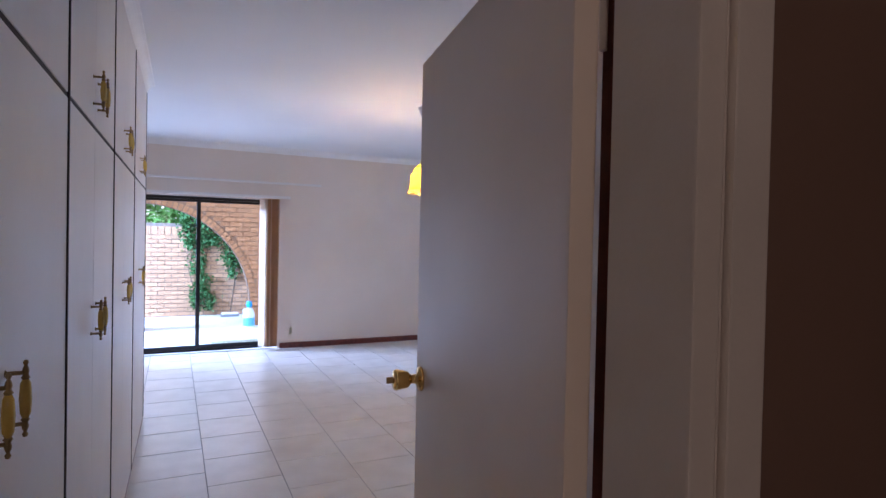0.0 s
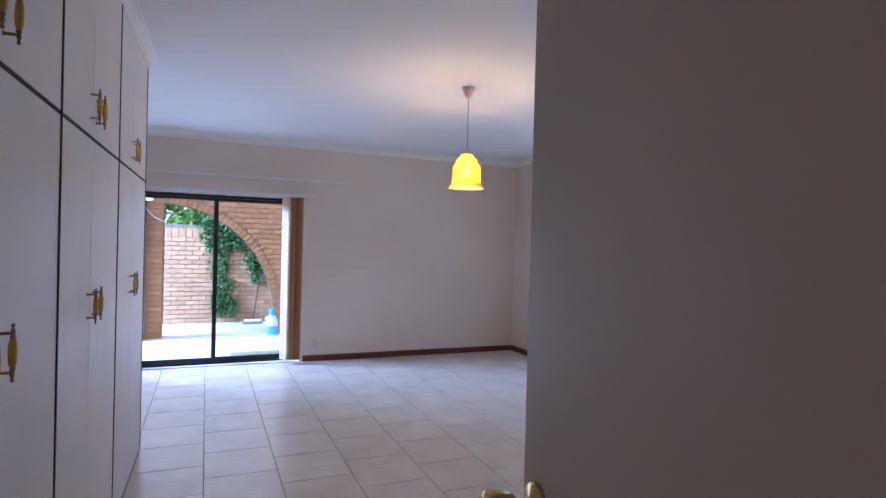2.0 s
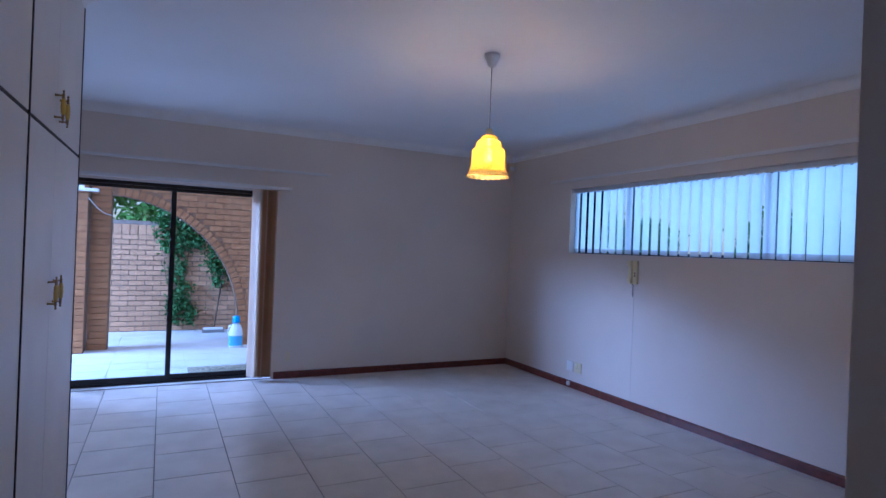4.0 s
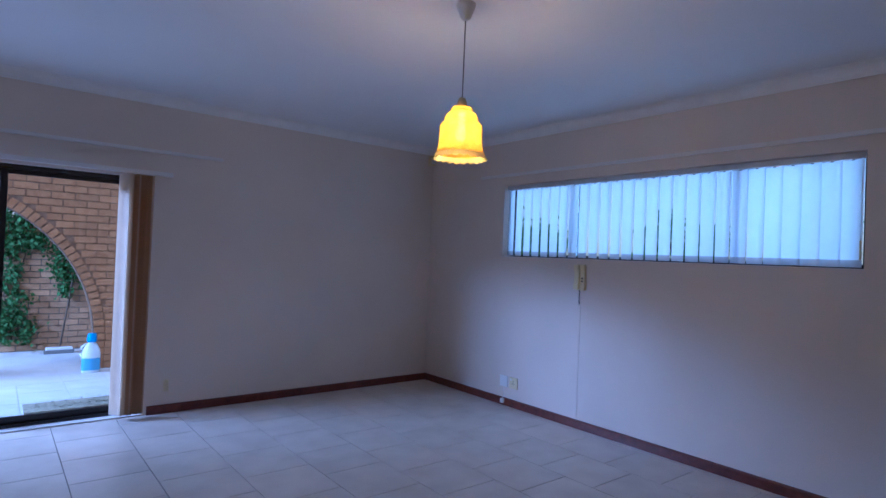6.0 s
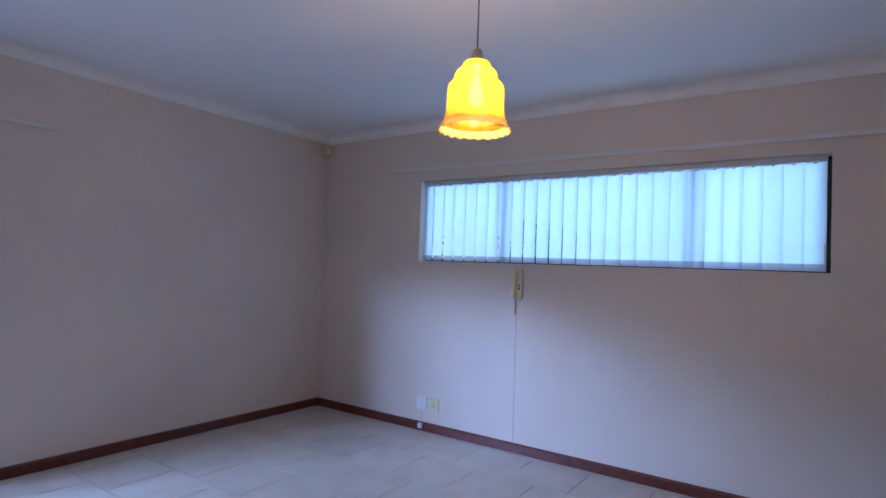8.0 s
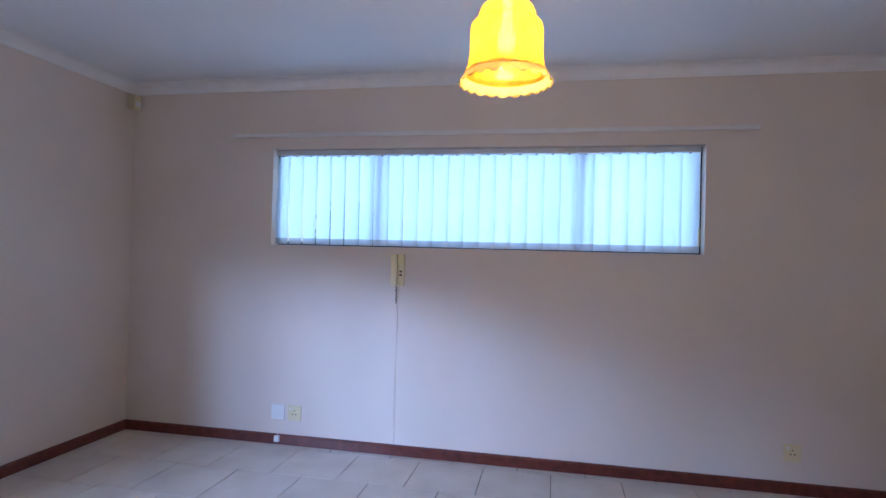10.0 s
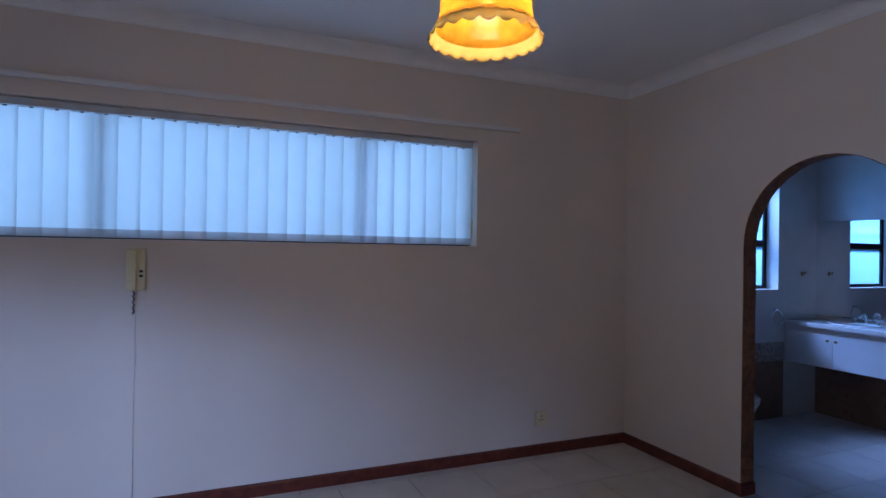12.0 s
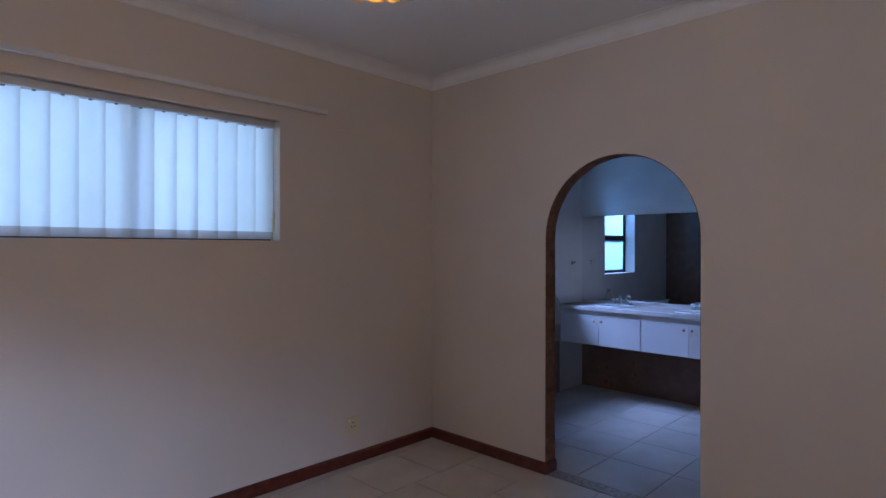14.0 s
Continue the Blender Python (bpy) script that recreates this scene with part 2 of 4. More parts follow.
def tube(points, radius, steps=8):
    bm = bmesh.new()
    rings = []
    pts = [Vector(p) for p in points]
    for i, p in enumerate(pts):
        d = (pts[min(i + 1, len(pts) - 1)] - pts[max(i - 1, 0)]).normalized()
        q = d.to_track_quat("Z", "Y")
        r = radius[i] if isinstance(radius, (list, tuple)) else radius
        rings.append([bm.verts.new(p + q @ Vector((r * math.cos(2 * math.pi * k / steps), r * math.sin(2 * math.pi * k / steps), 0))) for k in range(steps)])
    for a, b in zip(rings, rings[1:]):
        for k in range(steps):
            bm.faces.new((a[k], a[(k + 1) % steps], b[(k + 1) % steps], b[k])).smooth = True
    bm.faces.new(rings[0][::-1])
    bm.faces.new(rings[-1])
    return bm


def arched(samples, top, lo, hi):
    """A wall along x between y = lo and y = hi, whose underside follows the (x, z) samples."""
    bm = bmesh.new()
    for (x0, z0), (x1, z1) in zip(samples, samples[1:]):
        if x1 - x0 < 1e-5:
            continue
        a = [bm.verts.new((x, lo, z)) for x, z in ((x0, z0), (x1, z1), (x1, top), (x0, top))]
        b = [bm.verts.new((x, hi, z)) for x, z in ((x0, z0), (x1, z1), (x1, top), (x0, top))]
        bm.faces.new(a)
        bm.faces.new(b[::-1])
        for i in range(4):
            k = (i + 1) % 4
            bm.faces.new((a[k], a[i], b[i], b[k]))
    bmesh.ops.recalc_face_normals(bm, faces=bm.faces)
    return bm


def mesh_of(bm, name, material):
    me = bpy.data.meshes.new(name)
    bm.to_mesh(me)
    bm.free()
    me.materials.append(material)
    return me


def part(name, bm, material, parent, label=""):
    ob = new(name, mesh_of(bm, name, material))
    ob.parent = parent
    return tagged(ob, label)


def thing(name, label, category, m=None, group=""):
    ob = new(name)
    ob.empty_display_size = 0.1
    if m is not None:
        ob.matrix_world = m
    return tagged(ob, label, category, group)


def structure(name, bm, material, label, category):
    return tagged(new(name, mesh_of(bm, name, material)), label, category, kind="structure")


def pieces(name, me, parent, poses):
    for m in poses:
        ob = new(name, me)
        ob.parent = parent
        ob.matrix_local = m


# ---- bedroom shell ----
WY0, WY1, WZ0, WZ1 = 3.655, 6.745, 1.50, 2.235       # high window in the east wall
BW0, BW1, BWZ0, BWZ1 = 0.55, 1.30, 1.16, 2.20        # bathroom window
DX0, DX1, DZ = -0.80, 1.80, 2.05                     # sliding door, its unseen west end set to bound the light pool
EO = XE + 0.24
structure("wall_east", boxes((XE, YS - 0.11, 0, EO, WY0, ZC), (XE, WY1, 0, EO, YN + 0.24, ZC), (XE, WY0, 0, EO, WY1, WZ0), (XE, WY0, WZ1, EO, WY1, ZC)), M_WALL, "cream painted plaster wall under a high window", "wall")
structure("wall_bath_east", boxes((BX, -0.2, 0, EO, BW0, ZC), (BX, BW1, 0, EO, YS - 0.11, ZC), (BX, BW0, 0, EO, BW1, BWZ0), (BX, BW0, BWZ1, EO, BW1, ZC)), M_WTILE, "pale tiled bathroom wall with a small window", "wall")
structure("wall_north", boxes((XWN - 0.15, YN, 0, DX0, YN + 0.24, ZC), (DX1, YN, 0, XE, YN + 0.24, ZC), (DX0, YN, DZ, DX1, YN + 0.24, ZC)), M_WALL, "cream painted plaster wall beside a sliding door", "wall")
structure("wall_west", boxes((XW - 0.15, -2.0, 0, XW, 5.15, ZC), (XWN, 5.15, 0, XW, 5.30, ZC), (XWN - 0.15, 5.15, 0, XWN, YN, ZC)), M_WALL, "cream painted plaster wall behind the cupboards", "wall")
AX0, AX1, ASP = 2.85, 3.82, 1.533
AR, AXC = (AX1 - AX0) / 2, (AX0 + AX1) / 2
arc = [(AXC - AR * math.cos(math.pi * k / 24), ASP + AR * math.sin(math.pi * k / 24)) for k in range(25)]
wall_south = structure("wall_south", arched([(XP, 0), (AX0, 0)] + arc + [(AX1, 0), (XE, 0)], ZC, YS - 0.11, YS), M_WALL, "cream painted plaster wall with an arched opening", "wall")
structure("wall_passage", boxes((XP, YD, 0, XP + 0.11, YS - 0.11, ZC)), M_WALL, "cream painted plaster wall beside the entrance door", "wall")
EX0, EX1, EZ = 0.16, 1.105, 2.10
structure("wall_entrance", boxes((EX1, YD - 0.15, 0, XP + 0.11, YD, ZC), (XW, YD - 0.15, 0, EX0, YD, ZC), (EX0, YD - 0.15, EZ, EX1, YD, ZC)), M_HALL, "brown hall wall round the doorway with shade in its colour", "wall")
structure("wall_hall", boxes((XW, -2.15, 0, 2.2, -2.0, ZC), (2.05, -2.0, 0, 2.2, YD - 0.15, ZC)), M_HALL, "brown hall walls with shade in their colour", "wall")
structure("wall_bath_south", boxes((2.0, BY - 0.15, 0, BX, BY, ZC)), M_WTILE, "pale tiled bathroom wall behind the mirror", "wall")
structure("wall_bath_west", boxes((XP + 0.11, BY, 0, XP + 0.15, YS - 0.11, ZC)), M_WTILE, "pale tiled bathroom wall", "wall")
structure("ceiling", boxes((XWN - 0.15, -2.15, ZC, EO, YN + 0.24, ZC + 0.12)), M_CEIL, "smooth white plaster ceiling", "ceiling")
floor = structure("floor", boxes((XWN - 0.15, -2.15, -0.15, EO, YN + 0.1, -0.006)), M_GROUT, "cream ceramic tiled floor with dark grout", "floor")
# coved cornice
COVE = [(0, 0)] + [(0.004 + 0.07 * (1 - math.cos(math.pi / 2 * k / 6)), 0.004 + 0.07 * math.sin(math.pi / 2 * k / 6)) for k in range(7)] + [(0.08, 0.078), (0, 0.078)]


def run_profile(name, profile, x0, y0, x1, y1, nx, ny, z, material, label, category):
    """A moulding along a wall; (nx, ny) points into the room."""
    bm = bmesh.new()
    a = [bm.verts.new((x0 + nx * u, y0 + ny * u, z + v)) for u, v in profile]
    b = [bm.verts.new((x1 + nx * u, y1 + ny * u, z + v)) for u, v in profile]
    for i in range(len(a)):
        j = (i + 1) % len(a)
        bm.faces.new((a[i], a[j], b[j], b[i]))
    bm.faces.new(a)
    bm.faces.new(b)
    bmesh.ops.recalc_face_normals(bm, faces=bm.faces)
    return structure(name, bm, material, label, category)


SK = [(0, 0), (0.018, 0), (0.018, 0.062), (0.012, 0.072), (0, 0.075)]
for x0, y0, x1, y1, nx, ny in ((XE, YS, XE, YN, -1, 0), (XWN, YN, XE, YN, 0, -1), (XP, YS, XE, YS, 0, 1), (XP, YD, XP, YS, -1, 0)):
    run_profile("cornice", COVE, x0, y0, x1, y1, nx, ny, ZC - 0.078, M_CORN, "white coved plaster cornice", "cornice")
for x0, y0, x1, y1, nx, ny in ((XE, YS, XE, YN, -1, 0), (DX1 + 0.04, YN, XE, YN, 0, -1), (XP, YS, AX0 - 0.005, YS, 0, 1), (AX1 + 0.0, YS, XE, YS, 0, 1), (XP, YD, XP, YS, -1, 0), (AX1, YS - 0.11, AX1, YS + 0.018, -1, 0)):
    run_profile("baseboard", SK, x0, y0, x1, y1, nx, ny, 0, M_SKIRT, "dark red stained hardwood skirting", "skirting")

# ---- entrance door ----
def entrance_frame():
    t = thing("door_frame", "beige painted rebated entrance door frame", "door frame")
    tagged(t, kind="structure")
    y0, y1 = YD - 0.165, YD + 0.026
    prof = lambda x, s: boxes((x, y0, 0, x + s * 0.022, y1 + 0.016, EZ), (x + s * 0.022, y0, 0, x + s * 0.066, y1 - 0.05, EZ), (x - s * 0.045, y0 - 0.012, 0, x + s * 0.02, y0, EZ + 0.05), bevel=0.004)
    # added strip, its dark colour stands for shade in the door gap
    part("gap_shade", boxes((EX1 - 0.026, y1 - 0.012, 0, EX1 - 0.022, y1 + 0.015, EZ - 0.03)), M_SKIRT, t, "dark strip painted for the shaded gap behind the door edge")
    part("jamb", prof(EX1, -1), M_FRAME, t)
    part("jamb", prof(EX0, 1), M_FRAME, t)
    part("head", boxes((EX0, y0, EZ - 0.03, EX1, y1, EZ + 0.002), bevel=0.004), M_FRAME, t)


entrance_frame()


def entrance_door():
    d = Vector((1.15 - 1.02, 1.50 - 0.655, 0))
    ang = math.degrees(math.atan2(d.y, d.x))
    t = thing("door_1", "open cream painted flush entrance door with brass knob", "door", pose(1.02, 0.655, 0.008, 0, 0, ang))
    tagged(t, kind="structure")
    L, T, H = 0.865, 0.04, 2.045
    part("leaf", boxes((0, -T, 0, L, 0, H), bevel=0.003), M_DOOR, t)
    for z in (0.25, 1.05, 1.865):
        part("hinge", tube([(-0.006, -T - 0.004, z - 0.05), (-0.006, -T - 0.004, z + 0.05)], 0.006), M_FRAME, t, "painted steel hinge")
    zk, xk = 1.143, L - 0.055
    for s in (1, -1):
        base = pose(xk, 0 if s > 0 else -T, zk, -90 * s, 0, 0)
        k = part("knob", lathe([(0.0, 0.0), (0.034, 0.0), (0.034, 0.006), (0.030, 0.010), (0.014, 0.013), (0.012, 0.030), (0.016, 0.034), (0.023, 0.040), (0.029, 0.072), (0.028, 0.078), (0.024, 0.081), (0.0, 0.081)], base), M_BRASS, t, "polished brass door knob")
        if s > 0:
            part("key", boxes((xk - 0.0015, 0.081, zk - 0.009, xk + 0.0015, 0.100, zk + 0.009), (xk - 0.004, 0.079, zk - 0.005, xk + 0.004, 0.088, zk + 0.005), bevel=0.001), M_BRASSD, k, "key in the knob's lock")
    part("strike_plate", boxes((L, -0.032, zk - 0.03, L + 0.0015, -0.008, zk + 0.03)), M_BRASS, t)


entrance_door()

# ---- built-in cupboards ----
CF, CZ = 0.285, 1.91
CY = [-0.45, 0.67, 1.80, 2.89, 4.04, 5.20]
SPLIT = 0.50


def bar_handle(parent, x, y, z):
    """A turned bar with two posts and a yellow ceramic grip."""
    small = Matrix.Diagonal((0.8, 0.8, 0.82, 1))
    h = part("handle", lathe([(0.0, -0.085), (0.004, -0.084), (0.006, -0.078), (0.003, -0.073), (0.006, -0.066), (0.007, -0.060), (0.005, -0.052), (0.009, -0.046), (0.006, -0.042)], pose(x + 0.03, y, z) @ small, 14), M_BRASSD, parent, "antique brass cupboard handle")
    part("finial", lathe([(0.006, 0.042), (0.009, 0.046), (0.005, 0.052), (0.007, 0.060), (0.006, 0.066), (0.003, 0.073), (0.006, 0.078), (0.004, 0.084), (0.0, 0.085)], pose(x + 0.03, y, z) @ small, 14), M_BRASSD, h)
    part("grip", lathe([(0.006, -0.043), (0.0105, -0.032), (0.0125, 0.0), (0.0105, 0.032), (0.006, 0.043)], pose(x + 0.03, y, z) @ small, 16), M_CERAM, h, "yellow ceramic grip")
    for dz in (-0.046, 0.046):
        part("post", tube([(x, y, z + dz), (x + 0.003, y, z + dz), (x + 0.03, y, z + dz)], [0.007, 0.0038, 0.0038]), M_BRASSD, h)


CUP = Matrix.Translation((0.285, 4.6, 0)) @ pose(0, 0, 0, 0, 0, -0.76) @ Matrix.Translation((-0.285, -4.6, 0))


def cupboard(y0, y1):
    t = thing("built_in_cupboard", "tall white laminate built-in cupboard with brass handles", "cupboard", CUP, group="built-in cupboards along the passage")
    part("body", boxes((XW + 0.06, y0, 0.0, CF - 0.021, y1, ZC - 0.03)), M_GAP, t, "dark cupboard carcass")
    part("plinth", boxes((CF - 0.021, y0, 0.0, CF - 0.004, y1, 0.045)), M_SKIRT, t, "dark stained plinth")
    part("stile", boxes((CF - 0.021, y1 - 0.007, 0.045, CF + 0.0035, y1 + 0.006, ZC - 0.062)), M_GAP, t, "dark stained strip between doors")
    part("rail", boxes((CF - 0.021, y0 + 0.0065, CZ - 0.0075, CF - 0.0025, y1 - 0.0075, CZ + 0.0075)), M_GAP, t, "dark stained strip between doors")
    g = 0.0075
    s = y0 + SPLIT
    for z0, z1, hz in ((0.05, CZ - 0.008, 1.245), (CZ + 0.008, ZC - 0.062, 2.03)):
        for a, b, hy in ((y0 + g, s - 0.0012, s - 0.05), (s + 0.0012, y1 - g, s + 0.06)):
            d = part("door", boxes((CF - 0.019, a, z0, CF, b, z1), bevel=0.0015), M_CUP, t, "white laminate cupboard door")
            bar_handle(d, CF, hy, hz)


for a, b in zip(CY[1:], CY[2:]):
    cupboard(a, b)
endp = tagged(new("cupboard_end_panel", mesh_of(boxes((XW + 0.03, CY[-1] + 0.001, 0, CF - 0.001, CY[-1] + 0.018, ZC - 0.06), bevel=0.001), "cupboard_end_panel", M_CUP)), "white laminate end panel of the cupboards", "panel")
endp.matrix_world = CUP
topc = run_profile("cornice", [(u * 0.75, v * 0.75) for u, v in COVE], CF, CY[1], CF, CY[-1] + 0.02, 1, 0, ZC - 0.06, M_CORN, "white coved plaster cornice over the cupboards", "cornice")
topc.matrix_world = CUP

# ---- sliding door, blind and rails on the north wall ----
def sliding_door():
    t = thing("door_2", "sliding glass patio door in dark bronze aluminium frame", "sliding door")
    tagged(t, kind="structure")
    y0, y1 = YN + 0.09, YN + 0.17
    part("outer_frame", boxes((DX0, y0, DZ - 0.035, DX1, y1, DZ), (DX0, y0, -0.005, DX1, y1, 0.035), (DX0, y0, 0.035, DX0 + 0.04, y1, DZ - 0.035), (DX1 - 0.04, y0, 0.035, DX1, y1, DZ - 0.035), bevel=0.003), M_ALU, t)
    for a, b, y in ((DX0 + 0.042, -0.14, y0 + 0.042), (-0.185, 0.822, y0 + 0.006), (0.772, DX1 - 0.042, y0 + 0.042)):
        p = part("sash", boxes((a, y, 0.037, a + 0.045, y + 0.03, DZ - 0.037), (b - 0.045, y, 0.037, b, y + 0.03, DZ - 0.037), (a + 0.045, y, 0.037, b - 0.045, y + 0.03, 0.085), (a + 0.045, y, DZ - 0.07, b - 0.045, y + 0.03, DZ - 0.037), bevel=0.002), M_ALU, t)
        g = part("pane", boxes((a + 0.04, y + 0.012, 0.08, b - 0.04, y + 0.018, DZ - 0.065)), M_GLASS, p, "clear glass pane")
        g.visible_shadow = False
    part("threshold", boxes((DX0, YN, -0.005, DX1, y0, 0.012)), M_PAVE, t)


sliding_door()


def vane_mesh(width, z0, z1, belly, bm=None):
    bm = bmesh.new()
    cols = [(-width / 2 + width * k / 6, belly * (1 - (2 * k / 6 - 1) ** 2)) for k in range(7)]
    lo = [bm.verts.new((y, x, z0)) for x, y in cols]
    hi = [bm.verts.new((y, x, z1)) for x, y in cols]
    for k in range(6):
        bm.faces.new((lo[k], lo[k + 1], hi[k + 1], hi[k])).smooth = True
    return bm


def north_blind():
    t = thing("vertical_blind", "beige fabric vertical blind drawn aside at the patio door", "blind")
    part("headrail", boxes((-1.3, YN - 0.085, 2.065, 1.95, YN - 0.045, 2.10), bevel=0.004), M_RAIL, t, "white headrail")
    for k in range(4):
        part("bracket", boxes((-0.1 + k * 0.66, YN - 0.07, 2.10, -0.06 + k * 0.66, YN, 2.104), bevel=0.001), M_RAILG, t)
    me = mesh_of(vane_mesh(0.125, 0.05, 2.055, 0.010), "vane", M_VANE2)
    tan = mesh_of(vane_mesh(0.125, 0.05, 2.055, 0.010), "vane", M_VANE3)
    hem = mesh_of(vane_mesh(0.126, 0.045, 0.085, 0.010), "weight", M_VANEB)
    rnd = random.Random(4)
    for k in range(13):
        m = pose(1.588 + k * 0.0145, YN - 0.065, 0, rnd.uniform(-0.4, 0.4), 0, rnd.uniform(28, 52))
        pieces("vane", me if k in (0, 1, 2, 5, 12) else tan, t, [m])
        pieces("weight", hem, t, [m])
    part("wand", tube([(1.79, YN - 0.045, 0.35), (1.792, YN - 0.05, 2.06)], 0.004), M_WHITEP, t)


north_blind()


def curtain_rail(name_label, a, b):
    t = thing("curtain_rail", name_label, "curtain rail")
    a, b = Vector(a), Vector(b)
    d = (b - a).normalized()
    n = Vector((d.y, -d.x, 0)) * 0.012
    lo, hi = a - Vector((0, 0, 0.014)), b + Vector((0, 0, 0.014))
    lo2 = Vector((min(lo.x - abs(n.x), hi.x), min(lo.y, hi.y) - abs(n.y), lo.z))
    hi2 = Vector((max(lo.x, hi.x) + abs(n.x), max(lo.y, hi.y) + abs(n.y), hi.z))
    part("track", boxes((*lo2, *hi2), bevel=0.004), M_RAIL, t)
    return t


r1 = curtain_rail("white enamelled curtain rail above the patio door", (-1.35, YN - 0.06, 2.275), (2.37, YN - 0.06, 2.275))
for x in (0.0, 0.95, 1.9, 2.25):
    part("bracket", boxes((x, YN - 0.055, 2.289, x + 0.03, YN, 2.296), bevel=0.001), M_RAILG, r1)
r2 = curtain_rail("white enamelled curtain rail above the high window", (XE - 0.05, 3.35, 2.33), (XE - 0.05, 7.05, 2.33))
for y in (3.5, 4.75, 5.95, 6.9):
    part("bracket", boxes((XE - 0.05, y, 2.344, XE, y + 0.025, 2.350), bevel=0.001), M_RAILG, r2)


# ---- high window ----
def high_window():
    t = thing("window_1", "wide high window in dark aluminium with three lights", "window")
    tagged(t, kind="structure")
    x0, x1 = XE + 0.11, XE + 0.155
    ys = [WY0, 4.44, 5.92, WY1]
    part("window_frame", boxes((x0, WY0, WZ0, x1, WY1, WZ0 + 0.035), (x0, WY0, WZ1 - 0.035, x1, WY1, WZ1), *[(x0, y - 0.02 if 0 < i < 3 else (y if i == 0 else y - 0.035), WZ0 + 0.035, x1, y + 0.02 if 0 < i < 3 else (y + 0.035 if i == 0 else y), WZ1 - 0.035) for i, y in enumerate(ys)], bevel=0.003), M_ALU, t)
    for a, b in zip(ys, ys[1:]):
        g = part("pane", boxes((x0 + 0.018, a + 0.02, WZ0 + 0.03, x0 + 0.023, b - 0.02, WZ1 - 0.03)), M_GLASS, t)
        g.visible_shadow = False
    part("window_sill", boxes((XE - 0.004, WY0 + 0.001, WZ0, x0, WY1 - 0.001, WZ0 + 0.006), bevel=0.002), M_RAIL, t, "white painted sill")


high_window()


def east_blind():
    t = thing("vertical_blind", "white fabric vertical blind closed across the high window", "blind")
    x = XE + 0.055
    part("headrail", boxes((x - 0.022, WY0 + 0.02, WZ1 - 0.045, x + 0.022, WY1 - 0.01, WZ1 - 0.005), bevel=0.004), M_RAILG, t, "grey aluminium headrail")
    part("cord_weight", boxes((x - 0.035, WY0 + 0.022, 1.56, x - 0.025, WY0 + 0.034, 1.68), bevel=0.003), M_CREAM, t)
    part("cord", tube([(x - 0.03, WY0 + 0.028, 1.68), (x - 0.03, WY0 + 0.028, WZ1 - 0.04)], 0.0015), M_WHITEP, t)
    me = mesh_of(vane_mesh(0.127, WZ0 + 0.06, WZ1 - 0.046, 0.014), "vane", M_VANE)
    hem = mesh_of(vane_mesh(0.1275, WZ0 + 0.014, WZ0 + 0.06, 0.014), "weight", M_VANEB)
    clip = mesh_of(boxes((-0.004, -0.008, WZ1 - 0.052, 0.004, 0.008, WZ1 - 0.044)), "clip", M_GREYP)
    rnd = random.Random(9)
    n = 27
    for k in range(n):
        y = WY0 + 0.085 + (WY1 - WY0 - 0.14) * k / (n - 1)
        m = pose(x, y, 0, 0, 0, -17 + rnd.uniform(-2.0, 2.0) + (4 if k < 5 else 0))
        pieces("vane", me, t, [m])
        pieces("weight", hem, t, [m])
        pieces("clip", clip, t, [m])


east_blind()

# ---- fittings on the walls ----
def door_phone():
    t = thing("door_phone", "cream plastic intercom handset hanging on the wall", "intercom")
    y = 5.73
    part("base", boxes((XE - 0.030, y - 0.045, 1.225, XE, y + 0.045, 1.455), bevel=0.008), M_CREAM, t)
    part("handset", boxes((XE - 0.055, y - 0.002, 1.235, XE - 0.030, y + 0.045, 1.45), (XE - 0.066, y - 0.002, 1.40, XE - 0.05, y + 0.045, 1.452), (XE - 0.066, y - 0.002, 1.233, XE - 0.05, y + 0.045, 1.285), bevel=0.007), M_CREAM, t, "cream handset")
    for z in (1.30, 1.325):
        part("button", boxes((XE - 0.034, y - 0.034, z, XE - 0.029, y - 0.016, z + 0.014), bevel=0.002), M_BLACK, t)
    part("cable", tube([(XE - 0.012 - 0.006 * math.sin(k * 1.1), y + 0.012 + 0.004 * math.cos(k * 1.1), 1.225 - k * 0.0055) for k in range(24)], 0.004, 6), M_GREYP, t, "grey coiled cable")
    part("thin_cable", tube([(XE - 0.003, y, 1.09), (XE - 0.003, y + 0.004, 0.6), (XE - 0.003, y + 0.002, 0.075)], 0.0014, 6), M_WALL, t)


door_phone()


def socket(x, y, z, wide, material, label, category, slots=True, north=False):
    t = thing("wall_socket", label, category, pose(x, y, z, 0, 0, 0 if not north else -90))
    # local frame: the wall is at +x
    part("plate", boxes((-0.009, -wide / 2, -0.055, 0, wide / 2, 0.055), bevel=0.003), material, t)
    if slots:
        for dy, dz in ((0.0, 0.018), (-0.012, -0.008), (0.012, -0.008)):
            part("pin_hole", boxes((-0.0105, dy - 0.004, dz - 0.004, -0.0085, dy + 0.004, dz + 0.004)), M_BLACK, t)
        part("switch", boxes((-0.013, wide / 2 - 0.03, 0.022, -0.008, wide / 2 - 0.015, 0.042), bevel=0.001), M_WHITEP, t)
    return t


